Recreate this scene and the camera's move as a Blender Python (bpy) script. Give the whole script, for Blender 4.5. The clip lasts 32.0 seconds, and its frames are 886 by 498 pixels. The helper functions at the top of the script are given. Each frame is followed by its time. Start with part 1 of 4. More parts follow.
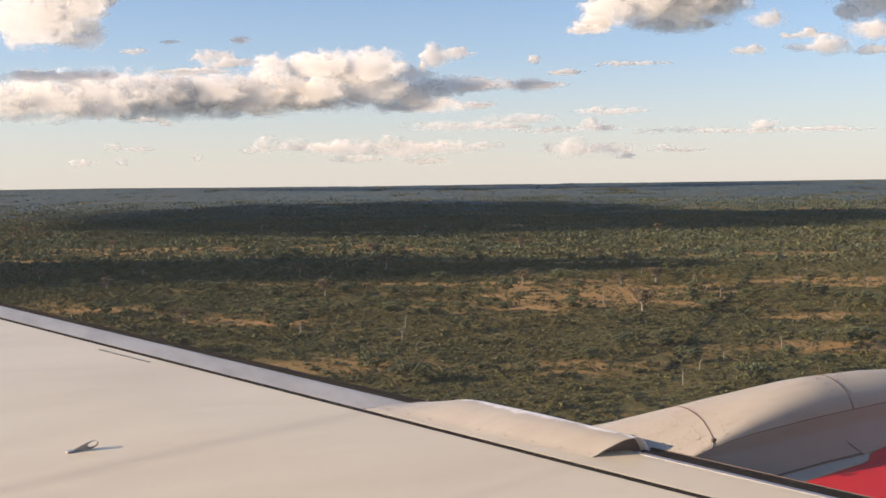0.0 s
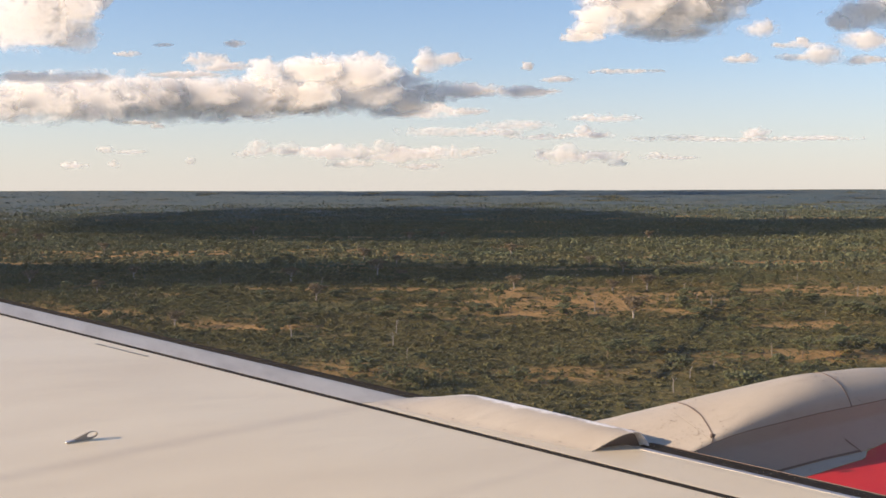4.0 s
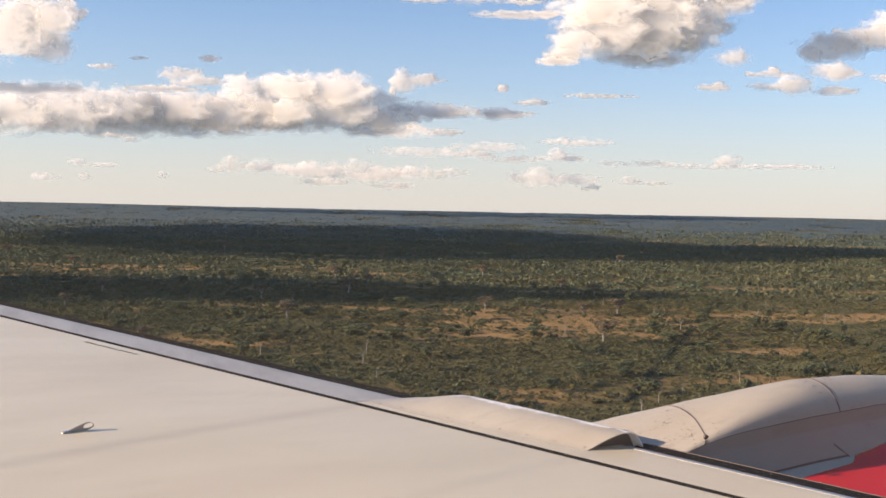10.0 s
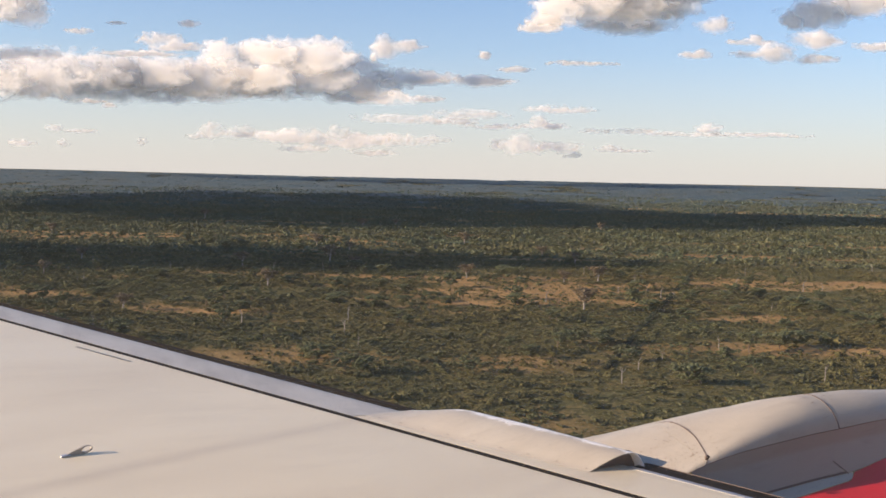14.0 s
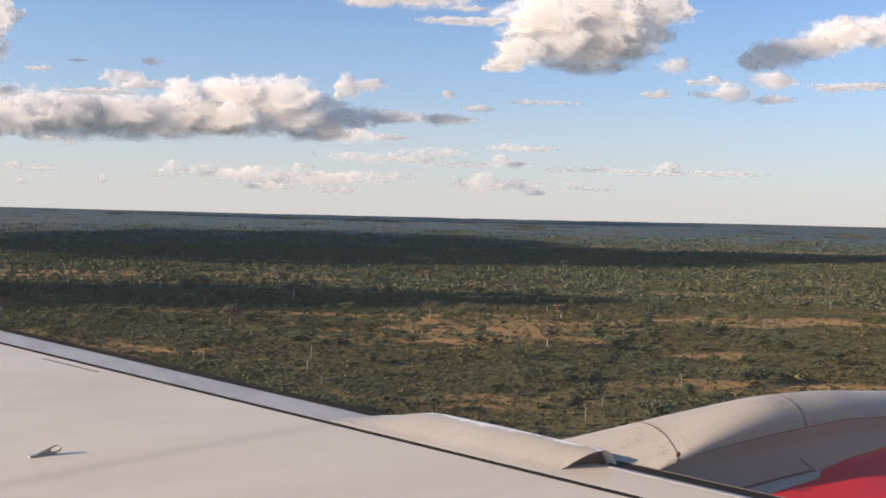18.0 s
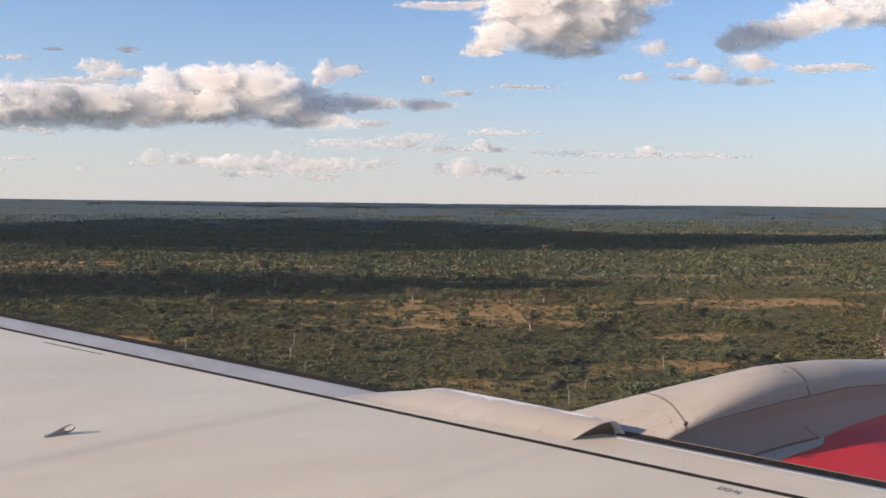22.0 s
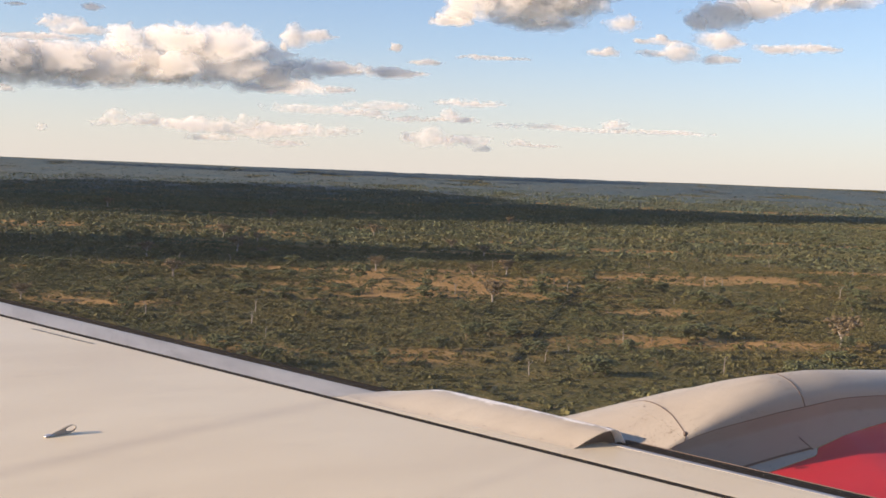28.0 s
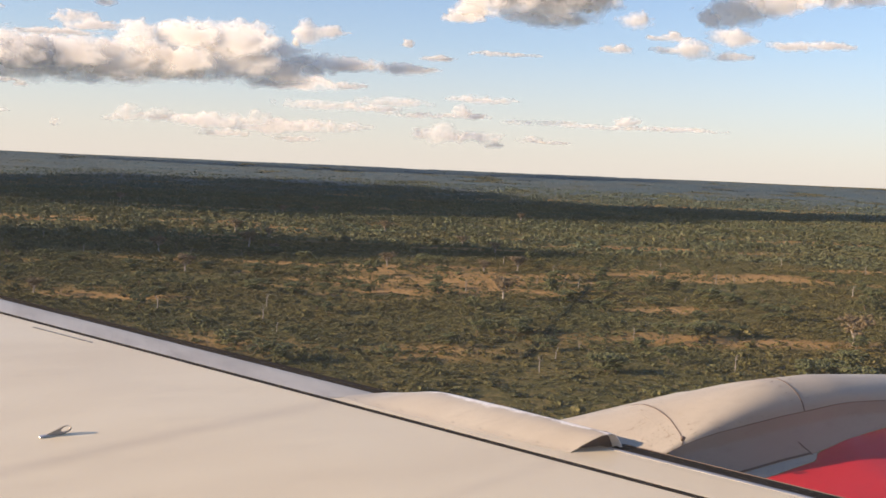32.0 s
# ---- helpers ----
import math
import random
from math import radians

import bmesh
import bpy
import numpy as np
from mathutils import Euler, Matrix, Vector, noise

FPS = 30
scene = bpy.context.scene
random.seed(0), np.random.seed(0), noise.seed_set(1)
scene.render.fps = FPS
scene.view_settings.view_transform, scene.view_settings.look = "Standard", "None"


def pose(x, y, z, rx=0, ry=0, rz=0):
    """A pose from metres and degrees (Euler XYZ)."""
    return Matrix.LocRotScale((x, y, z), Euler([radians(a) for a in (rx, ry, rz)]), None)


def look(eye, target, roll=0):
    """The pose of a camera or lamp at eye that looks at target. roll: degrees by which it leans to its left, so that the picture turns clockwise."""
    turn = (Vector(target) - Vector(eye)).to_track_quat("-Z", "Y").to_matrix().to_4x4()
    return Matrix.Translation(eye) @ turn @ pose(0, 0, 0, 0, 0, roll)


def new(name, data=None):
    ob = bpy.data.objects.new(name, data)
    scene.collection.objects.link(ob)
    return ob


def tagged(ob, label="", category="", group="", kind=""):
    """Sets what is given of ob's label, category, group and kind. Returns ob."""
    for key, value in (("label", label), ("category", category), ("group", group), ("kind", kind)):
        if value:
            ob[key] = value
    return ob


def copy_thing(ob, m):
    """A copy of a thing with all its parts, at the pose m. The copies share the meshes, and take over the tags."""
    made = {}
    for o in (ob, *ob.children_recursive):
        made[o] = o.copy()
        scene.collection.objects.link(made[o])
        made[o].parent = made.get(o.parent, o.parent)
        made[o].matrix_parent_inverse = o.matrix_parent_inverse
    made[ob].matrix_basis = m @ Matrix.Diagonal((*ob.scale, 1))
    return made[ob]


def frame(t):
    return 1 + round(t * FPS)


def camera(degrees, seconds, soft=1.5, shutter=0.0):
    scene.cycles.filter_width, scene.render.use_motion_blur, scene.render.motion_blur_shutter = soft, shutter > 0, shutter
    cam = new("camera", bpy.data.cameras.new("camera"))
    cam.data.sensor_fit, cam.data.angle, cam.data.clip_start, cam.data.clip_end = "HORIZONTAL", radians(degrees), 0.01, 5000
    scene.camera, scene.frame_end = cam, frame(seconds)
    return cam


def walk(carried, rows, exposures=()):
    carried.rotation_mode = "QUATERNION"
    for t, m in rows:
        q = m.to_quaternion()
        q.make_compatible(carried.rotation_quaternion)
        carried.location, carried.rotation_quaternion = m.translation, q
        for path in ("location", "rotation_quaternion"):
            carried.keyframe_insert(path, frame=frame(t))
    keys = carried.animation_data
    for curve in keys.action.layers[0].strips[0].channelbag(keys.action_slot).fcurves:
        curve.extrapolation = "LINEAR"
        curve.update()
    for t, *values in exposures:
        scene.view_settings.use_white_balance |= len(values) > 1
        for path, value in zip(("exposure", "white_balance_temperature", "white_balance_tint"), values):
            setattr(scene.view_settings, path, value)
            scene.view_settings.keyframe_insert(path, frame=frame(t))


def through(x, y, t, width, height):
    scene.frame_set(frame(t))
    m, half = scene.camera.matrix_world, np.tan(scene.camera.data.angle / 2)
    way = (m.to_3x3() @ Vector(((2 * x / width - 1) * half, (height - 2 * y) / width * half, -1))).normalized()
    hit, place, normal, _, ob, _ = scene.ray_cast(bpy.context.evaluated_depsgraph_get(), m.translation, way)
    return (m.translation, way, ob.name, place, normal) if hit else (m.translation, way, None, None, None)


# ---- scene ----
# The world: x along the picture, y away from the aircraft, z up, ground at z = 0 below a low flight.
H = 85.0
cam = camera(46.4, 32.0, soft=1.6)
# seconds, eye offset x y z, yaw, pitch, roll
PATH = [
    (0.0, 0.229, 0.047, 0.060, 3.974, -3.501, 0.698),
    (0.5, 0.230, 0.044, 0.084, 3.818, -3.808, 0.641),
    (1.0, 0.227, 0.066, 0.117, 3.951, -4.009, 0.837),
    (1.5, 0.216, 0.060, 0.145, 3.980, -4.151, 1.099),
    (2.0, 0.211, 0.065, 0.148, 3.960, -4.458, 1.084),
    (2.5, 0.199, 0.047, 0.117, 3.801, -4.418, 0.455),
    (3.0, 0.202, 0.030, 0.055, 3.583, -3.854, 0.098),
    (3.5, 0.199, 0.034, 0.020, 3.568, -3.195, 0.133),
    (5.5, 0.177, 0.023, 0.016, 3.213, -3.182, 0.127),
    (6.0, 0.167, 0.011, -0.003, 3.064, -2.881, 0.246),
    (6.5, 0.160, 0.008, 0.001, 2.935, -2.638, 0.068),
    (7.0, 0.155, 0.007, 0.011, 2.872, -2.702, 0.237),
    (7.5, 0.152, 0.016, 0.039, 2.805, -3.176, 0.231),
    (8.0, 0.149, 0.030, 0.083, 2.825, -3.839, 0.709),
    (8.5, 0.135, 0.053, 0.107, 2.916, -4.216, 1.062),
    (9.0, 0.117, 0.027, 0.075, 2.892, -3.755, 0.445),
    (9.5, 0.111, 0.007, 0.006, 2.455, -2.860, -0.515),
    (10.0, 0.097, -0.010, -0.058, 1.975, -2.062, -1.145),
    (10.5, 0.081, -0.022, -0.083, 1.777, -1.473, -1.430),
    (11.0, 0.069, -0.016, -0.085, 1.709, -1.109, -1.392),
    (11.5, 0.053, -0.015, -0.052, 1.534, -1.266, -1.309),
    (12.0, 0.041, -0.004, -0.016, 1.269, -1.819, -1.425),
    (12.5, 0.024, 0.004, 0.028, 1.070, -2.501, -1.788),
    (13.0, 0.020, 0.025, 0.103, 0.946, -3.359, -1.848),
    (13.5, 0.017, 0.037, 0.147, 0.900, -3.960, -1.525),
    (15.5, 0.031, -0.012, -0.032, 0.808, -2.162, -0.671),
    (16.0, 0.030, -0.017, -0.060, 0.612, -1.327, -0.250),
    (16.5, 0.029, -0.012, -0.087, 0.364, -0.894, -0.200),
    (17.0, 0.025, -0.023, -0.095, -0.027, -0.813, -0.359),
    (17.5, 0.019, -0.015, -0.063, -0.397, -1.175, -0.836),
    (18.0, -0.010, -0.002, -0.012, -1.061, -1.699, -1.291),
    (18.5, -0.021, -0.005, -0.014, -1.519, -2.185, -1.147),
    (19.0, -0.036, -0.007, -0.031, -1.505, -2.367, -1.550),
    (19.5, -0.047, -0.016, -0.051, -1.361, -2.383, -1.521),
    (20.0, -0.057, -0.022, -0.058, -1.340, -2.359, -1.170),
    (20.5, -0.062, -0.012, -0.042, -1.415, -2.257, -0.703),
    (21.0, -0.070, -0.017, -0.041, -1.608, -2.302, -0.619),
    (21.5, -0.082, -0.020, -0.062, -1.778, -2.311, -0.660),
    (22.0, -0.106, -0.026, -0.050, -2.096, -2.480, -0.524),
    (22.5, -0.137, -0.014, 0.013, -2.490, -2.830, -0.483),
    (23.0, -0.141, -0.009, 0.013, -2.856, -3.017, -0.769),
    (23.5, -0.149, -0.011, -0.006, -2.983, -2.920, -1.023),
    (24.0, -0.155, -0.013, -0.045, -3.196, -2.730, -1.421),
    (24.5, -0.162, -0.013, -0.064, -3.413, -2.421, -1.550),
    (26.5, -0.225, 0.003, 0.064, -3.594, -3.746, -1.840),
    (27.0, -0.242, 0.002, 0.087, -3.819, -4.136, -1.977),
    (27.5, -0.256, 0.004, 0.093, -3.975, -4.202, -2.072),
    (28.0, -0.266, 0.002, 0.076, -4.144, -4.108, -2.189),
    (28.5, -0.271, 0.001, 0.045, -4.214, -3.921, -2.289),
    (29.0, -0.257, -0.009, 0.009, -4.184, -3.548, -2.366),
    (29.5, -0.247, -0.005, 0.034, -4.095, -3.304, -2.629),
    (30.0, -0.240, 0.015, 0.077, -3.964, -3.469, -2.685),
    (30.5, -0.221, 0.015, 0.090, -3.783, -3.871, -2.634),
    (31.0, -0.210, 0.011, 0.080, -3.734, -4.231, -2.715),
    (31.5, -0.206, 0.014, 0.056, -3.640, -4.335, -2.727),
    (32.0, -0.214, 0.015, 0.098, -3.530, -4.335, -2.445),
]


def eye_pose(x, y, z, yaw, pitch, roll):
    return pose(x, y, H + z, 0, 0, yaw) @ pose(0, 0, 0, pitch) @ pose(0, 0, 0, 0, roll) @ pose(0, 0, 0, 90)


walk(cam, [(r[0], eye_pose(*r[1:])) for r in PATH], exposures=[
    (0.0, 0.80, 6000, 13), (6.0, 0.83, 5950, 13), (11.0, 0.82, 5850, 13), (13.5, 0.81, 5800, 13), (16.0, 0.76, 5820, 14), (18.0, 0.68, 5620, 14),
    (21.0, 0.65, 5570, 14), (24.0, 0.71, 5680, 14), (26.5, 0.82, 5950, 14), (29.0, 0.87, 6050, 14), (32.0, 0.87, 6100, 14)])

# ---- light: low sun from the left, clear sky with broken cloud ----
SUN_EL, SUN_AHEAD = radians(16.5), radians(-13)
TO_SUN = Vector((-math.cos(SUN_AHEAD) * math.cos(SUN_EL), math.sin(SUN_AHEAD) * math.cos(SUN_EL), math.sin(SUN_EL)))
world = bpy.data.worlds.new("world")
scene.world = world
world.use_nodes = True
wn = world.node_tree.nodes
sky = wn.new("ShaderNodeTexSky")
sky.sky_type, sky.sun_disc = "NISHITA", False
sky.sun_elevation, sky.sun_rotation = SUN_EL, math.atan2(TO_SUN.x, TO_SUN.y)
sky.altitude, sky.air_density, sky.dust_density, sky.ozone_density = 300, 1.0, 0.5, 3.2
pale = wn.new("ShaderNodeHueSaturation")
pale.inputs["Saturation"].default_value = 0.98
world.node_tree.links.new(sky.outputs[0], pale.inputs["Color"])
# dusty air whitens the sky towards the horizon, all round
ray = wn.new("ShaderNodeTexCoord")
xyz = wn.new("ShaderNodeSeparateXYZ")
dusty = wn.new("ShaderNodeValToRGB")
while len(dusty.color_ramp.elements) < 4:
    dusty.color_ramp.elements.new(0.5)
for e, (p, v) in zip(dusty.color_ramp.elements, ((0.0, 0.85), (0.05, 0.6), (0.12, 0.24), (0.24, 0.0))):
    e.position, e.color = p, (v, v, v, 1)
blend = wn.new("ShaderNodeMix")
blend.data_type = "RGBA"
blend.inputs[7].default_value = (5.0, 4.36, 3.58, 1)
wl = world.node_tree.links
wl.new(ray.outputs["Generated"], xyz.inputs[0])
wl.new(xyz.outputs["Z"], dusty.inputs[0])
wl.new(dusty.outputs[0], blend.inputs[0])
wl.new(pale.outputs[0], blend.inputs[6])
wl.new(blend.outputs[2], wn["Background"].inputs[0])
wn["Background"].inputs[1].default_value = 0.096
sun_data = bpy.data.lights.new("sun", "SUN")
sun_data.energy, sun_data.angle, sun_data.color = 5.0, radians(0.5), (1.0, 0.73, 0.46)
sun = new("sun", sun_data)
sun.matrix_world = look((0, 0, 0), tuple(-TO_SUN))


# ---- small tools ----
def rnd3(ix, iy, iz, seed):
    v = np.sin(ix * 127.1 + iy * 311.7 + iz * 74.7 + seed * 53.3) * 43758.5453
    return v - np.floor(v)


def vnoise(p, seed=0.0):
    """Smooth noise, 0 to 1, at the points p (n, 3)."""
    i = np.floor(p)
    w = p - i
    w = w * w * (3 - 2 * w)
    out = np.zeros(len(p))
    for dx in (0, 1):
        for dy in (0, 1):
            for dz in (0, 1):
                k = (w[:, 0] if dx else 1 - w[:, 0]) * (w[:, 1] if dy else 1 - w[:, 1]) * (w[:, 2] if dz else 1 - w[:, 2])
                out += k * rnd3(i[:, 0] + dx, i[:, 1] + dy, i[:, 2] + dz, seed)
    return out


def fbm(p, octaves=3, seed=0.0):
    total, amp, norm = 0, 1.0, 0
    for o in range(octaves):
        total = total + amp * vnoise(p * 2 ** o + 17.3 * o, seed + o)
        norm += amp
        amp *= 0.5
    return total / norm


def mesh_of(name, verts, faces, mat, smooth=True):
    me = bpy.data.meshes.new(name)
    me.from_pydata([tuple(v) for v in verts], [], [tuple(f) for f in faces])
    me.materials.append(mat)
    me.polygons.foreach_set("use_smooth", [smooth] * len(me.polygons))
    me.update()
    return me


def tri_mesh(name, verts, tris, mat, smooth=True):
    """A triangle mesh from arrays."""
    me = bpy.data.meshes.new(name)
    verts, tris = np.asarray(verts, np.float32), np.asarray(tris, np.int32)
    me.vertices.add(len(verts))
    me.vertices.foreach_set("co", verts.ravel())
    me.loops.add(tris.size)
    me.loops.foreach_set("vertex_index", tris.ravel())
    me.polygons.add(len(tris))
    me.polygons.foreach_set("loop_start", np.arange(len(tris), dtype=np.int32) * 3)
    me.polygons.foreach_set("use_smooth", np.full(len(tris), smooth))
    me.materials.append(mat)
    me.update(calc_edges=True)
    return me


def child(name, me, parent, label=""):
    ob = new(name, me)
    ob.parent = parent
    return tagged(ob, label)


def part(name, bm, mat, parent, label="", smooth=True):
    me = bpy.data.meshes.new(name)
    for f in bm.faces:
        f.smooth = smooth
    bm.to_mesh(me)
    bm.free()
    me.materials.append(mat)
    return child(name, me, parent, label)


def thing(name, label, category, m, group="", kind=""):
    ob = new(name)
    ob.matrix_world = m
    return tagged(ob, label, category, group, kind)


def shell(rows, thick, flip=False):
    """A plate from a grid of points: rows of equal length, given a back face and a rim."""
    n, m = len(rows), len(rows[0])
    P = np.array(rows, float)
    du = np.gradient(P, axis=0)
    dv = np.gradient(P, axis=1)
    N = np.cross(du, dv)
    N /= np.maximum(np.linalg.norm(N, axis=2, keepdims=True), 1e-9)
    if flip:
        N = -N
    Q = P - N * thick
    verts = np.concatenate([P.reshape(-1, 3), Q.reshape(-1, 3)])
    faces, o = [], n * m
    at = lambda i, j: i * m + j
    for i in range(n - 1):
        for j in range(m - 1):
            a = [at(i, j), at(i + 1, j), at(i + 1, j + 1), at(i, j + 1)]
            b = [k + o for k in reversed(a)]
            faces += [a[::-1], b[::-1]] if flip else [a, b]
    rim = [at(i, 0) for i in range(n)] + [at(n - 1, j) for j in range(1, m)] + [at(i, m - 1) for i in range(n - 2, -1, -1)] + [at(0, j) for j in range(m - 2, 0, -1)]
    for a, b in zip(rim, rim[1:] + rim[:1]):
        f = [b, a, a + o, b + o]
        faces.append(f[::-1] if flip else f)
    return verts, faces


def plate(name, rows, thick, mat, parent, label="", flip=False):
    v, f = shell(rows, thick, flip)
    me = mesh_of(name, v, f, mat)
    me.set_sharp_from_angle(angle=radians(40))
    return child(name, me, parent, label)


# ---- materials ----
def mat_new(name, rough=0.5, metal=0.0, spec=0.5):
    m = bpy.data.materials.new(name)
    m.use_nodes = True
    b = m.node_tree.nodes["Principled BSDF"]
    b.inputs["Roughness"].default_value = rough
    b.inputs["Metallic"].default_value = metal
    b.inputs["Specular IOR Level"].default_value = spec
    return m, m.node_tree.nodes, m.node_tree.links, b


def noise_node(n, l, scale, detail=4, rough=0.6, coord="Object", stretch=None):
    tc = n.new("ShaderNodeTexCoord")
    t = n.new("ShaderNodeTexNoise")
    t.inputs["Scale"].default_value, t.inputs["Detail"].default_value, t.inputs["Roughness"].default_value = scale, detail, rough
    if stretch:
        mp = n.new("ShaderNodeMapping")
        mp.inputs["Scale"].default_value = stretch
        l.new(tc.outputs[coord], mp.inputs[0])
        l.new(mp.outputs[0], t.inputs["Vector"])
    else:
        l.new(tc.outputs[coord], t.inputs["Vector"])
    return t


def ramp_node(n, l, src, stops):
    r = n.new("ShaderNodeValToRGB")
    while len(r.color_ramp.elements) < len(stops):
        r.color_ramp.elements.new(0.5)
    for e, (p, c) in zip(r.color_ramp.elements, stops):
        e.position, e.color = p, (*c, 1)
    l.new(src, r.inputs[0])
    return r


def mix_node(n, l, fac, a, b, mode="MIX"):
    m = n.new("ShaderNodeMix")
    m.data_type, m.blend_type = "RGBA", mode
    for sock, v in ((m.inputs[0], fac), (m.inputs[6], a), (m.inputs[7], b)):
        if isinstance(v, (int, float)):
            sock.default_value = v
        elif isinstance(v, tuple):
            sock.default_value = (*v, 1)
        else:
            l.new(v, sock)
    return m.outputs[2]


def bump_node(n, l, b, src, strength, distance):
    k = n.new("ShaderNodeBump")
    k.inputs["Strength"].default_value, k.inputs["Distance"].default_value = strength, distance
    l.new(src, k.inputs["Height"])
    l.new(k.outputs[0], b.inputs["Normal"])


def paint(name, base, dirt, rough, amount=0.35, flow=(0.5, 1.6, 1.0), streak=False):
    """Aircraft paint: faint broad stains along the air flow, fine specks, slightly wavy skin."""
    m, n, l, b = mat_new(name, rough)
    broad = noise_node(n, l, 1.3, 5, 0.6, stretch=flow)
    fine = noise_node(n, l, 22, 4, 0.7, stretch=(0.35, 1.5, 1.0))
    stain = ramp_node(n, l, broad.outputs["Fac"], [(0.42, (0, 0, 0)), (0.75, (1, 1, 1))])
    speck = ramp_node(n, l, fine.outputs["Fac"], [(0.55, (0, 0, 0)), (0.85, (1, 1, 1))])
    c = mix_node(n, l, stain.outputs[0], base, tuple(x * (1 - amount) + y * amount for x, y in zip(base, dirt)))
    k = n.new("ShaderNodeMath")
    k.operation = "MULTIPLY"
    l.new(speck.outputs[0], k.inputs[0])
    k.inputs[1].default_value = amount
    c = mix_node(n, l, k.outputs[0], c, dirt)
    if streak:  # faint soot streaks that run aft from the joint of slat and fairing
        tc = n.new("ShaderNodeTexCoord")
        xyz = n.new("ShaderNodeSeparateXYZ")
        l.new(tc.outputs["Object"], xyz.inputs[0])
        def calc(op, a, b2):
            q = n.new("ShaderNodeMath")
            q.operation = op
            for sock, v in zip(q.inputs, (a, b2)):
                if isinstance(v, (int, float)):
                    sock.default_value = v
                else:
                    l.new(v, sock)
            return q.outputs[0]
        across = calc("SUBTRACT", xyz.outputs[1], calc("MULTIPLY", xyz.outputs[0], 0.375))
        band = calc("MAXIMUM", calc("SUBTRACT", 1.0, calc("DIVIDE", calc("ABSOLUTE", calc("SUBTRACT", across, 3.38), 0), 0.08)), 0.0)
        band = calc("MAXIMUM", band, calc("MULTIPLY", calc("SUBTRACT", 1.0, calc("DIVIDE", calc("ABSOLUTE", calc("SUBTRACT", across, 2.32), 0), 0.06)), 0.6))
        c = mix_node(n, l, calc("MULTIPLY", calc("MULTIPLY", band, broad.outputs["Fac"]), 0.55), c, dirt)
    l.new(c, b.inputs["Base Color"])
    r = n.new("ShaderNodeMapRange")
    l.new(broad.outputs["Fac"], r.inputs[0])
    r.inputs[3].default_value, r.inputs[4].default_value = rough - 0.08, rough + 0.12
    l.new(r.outputs[0], b.inputs["Roughness"])
    wave = noise_node(n, l, 2.2, 2, 0.5)
    bump_node(n, l, b, wave.outputs["Fac"], 0.25, 0.012)
    return m


M_WING = paint("wing_paint", (0.80, 0.70, 0.49), (0.42, 0.33, 0.23), 0.34, 0.28, streak=True)
M_SLAT = paint("slat_paint", (0.50, 0.475, 0.42), (0.2, 0.18, 0.16), 0.45, 0.5, flow=(5.0, 1.6, 1.0))


def wear_front(m, line):
    """Paint worn off in ragged patches along the leading edge, down to pale primer."""
    n, l = m.node_tree.nodes, m.node_tree.links
    b = n["Principled BSDF"]
    tc = n.new("ShaderNodeTexCoord")
    back = n.new("ShaderNodeVectorMath")  # distance aft of the leading edge line
    back.operation = "DOT_PRODUCT"
    back.inputs[1].default_value = (-1.0, -0.5317, 0.0)
    l.new(tc.outputs["Object"], back.inputs[0])
    patch = noise_node(n, l, 6.0, 5, 0.7)
    add = n.new("ShaderNodeMath")
    add.operation = "MULTIPLY_ADD"
    l.new(patch.outputs["Fac"], add.inputs[0])
    add.inputs[1].default_value = -0.16
    l.new(back.outputs["Value"], add.inputs[2])
    fac = n.new("ShaderNodeMapRange")
    l.new(add.outputs[0], fac.inputs[0])
    fac.inputs[1].default_value, fac.inputs[2].default_value = line - 3.815, line - 3.838
    old = b.inputs["Base Color"].links[0].from_socket
    l.new(mix_node(n, l, fac.outputs[0], old, (0.92, 0.89, 0.83)), b.inputs["Base Color"])


wear_front(M_SLAT, 0.012)
M_FAIRING = paint("fairing_paint", (0.52, 0.475, 0.39), (0.26, 0.21, 0.16), 0.42, 0.5)
wear_front(M_FAIRING, -0.005)
M_COWL = paint("cowl_paint", (0.52, 0.475, 0.39), (0.24, 0.19, 0.15), 0.5, 0.45)
M_SIDE = paint("side_paint", (0.33, 0.295, 0.25), (0.19, 0.155, 0.125), 0.5, 0.5)
M_PANEL = paint("panel_paint", (0.43, 0.385, 0.33), (0.25, 0.2, 0.16), 0.5, 0.5)
M_RED = paint("red_paint", (0.62, 0.025, 0.03), (0.30, 0.03, 0.03), 0.36, 0.25)
M_SEAL = paint("rubber_seal", (0.010, 0.010, 0.011), (0.03, 0.026, 0.024), 0.85, 0.4)
M_SEAL.node_tree.nodes["Principled BSDF"].inputs["Specular IOR Level"].default_value = 0.05
M_METAL = paint("bare_metal", (0.55, 0.55, 0.56), (0.3, 0.28, 0.26), 0.4, 0.3)
M_METAL.node_tree.nodes["Principled BSDF"].inputs["Metallic"].default_value = 0.7
M_BRONZE = paint("dull_steel", (0.42, 0.38, 0.32), (0.2, 0.17, 0.13), 0.5, 0.4)
M_INK = paint("stencil_ink", (0.08, 0.075, 0.075), (0.3, 0.3, 0.3), 0.6, 0.4)
M_SCREW = paint("screw_steel", (0.16, 0.12, 0.10), (0.08, 0.06, 0.05), 0.5, 0.4)


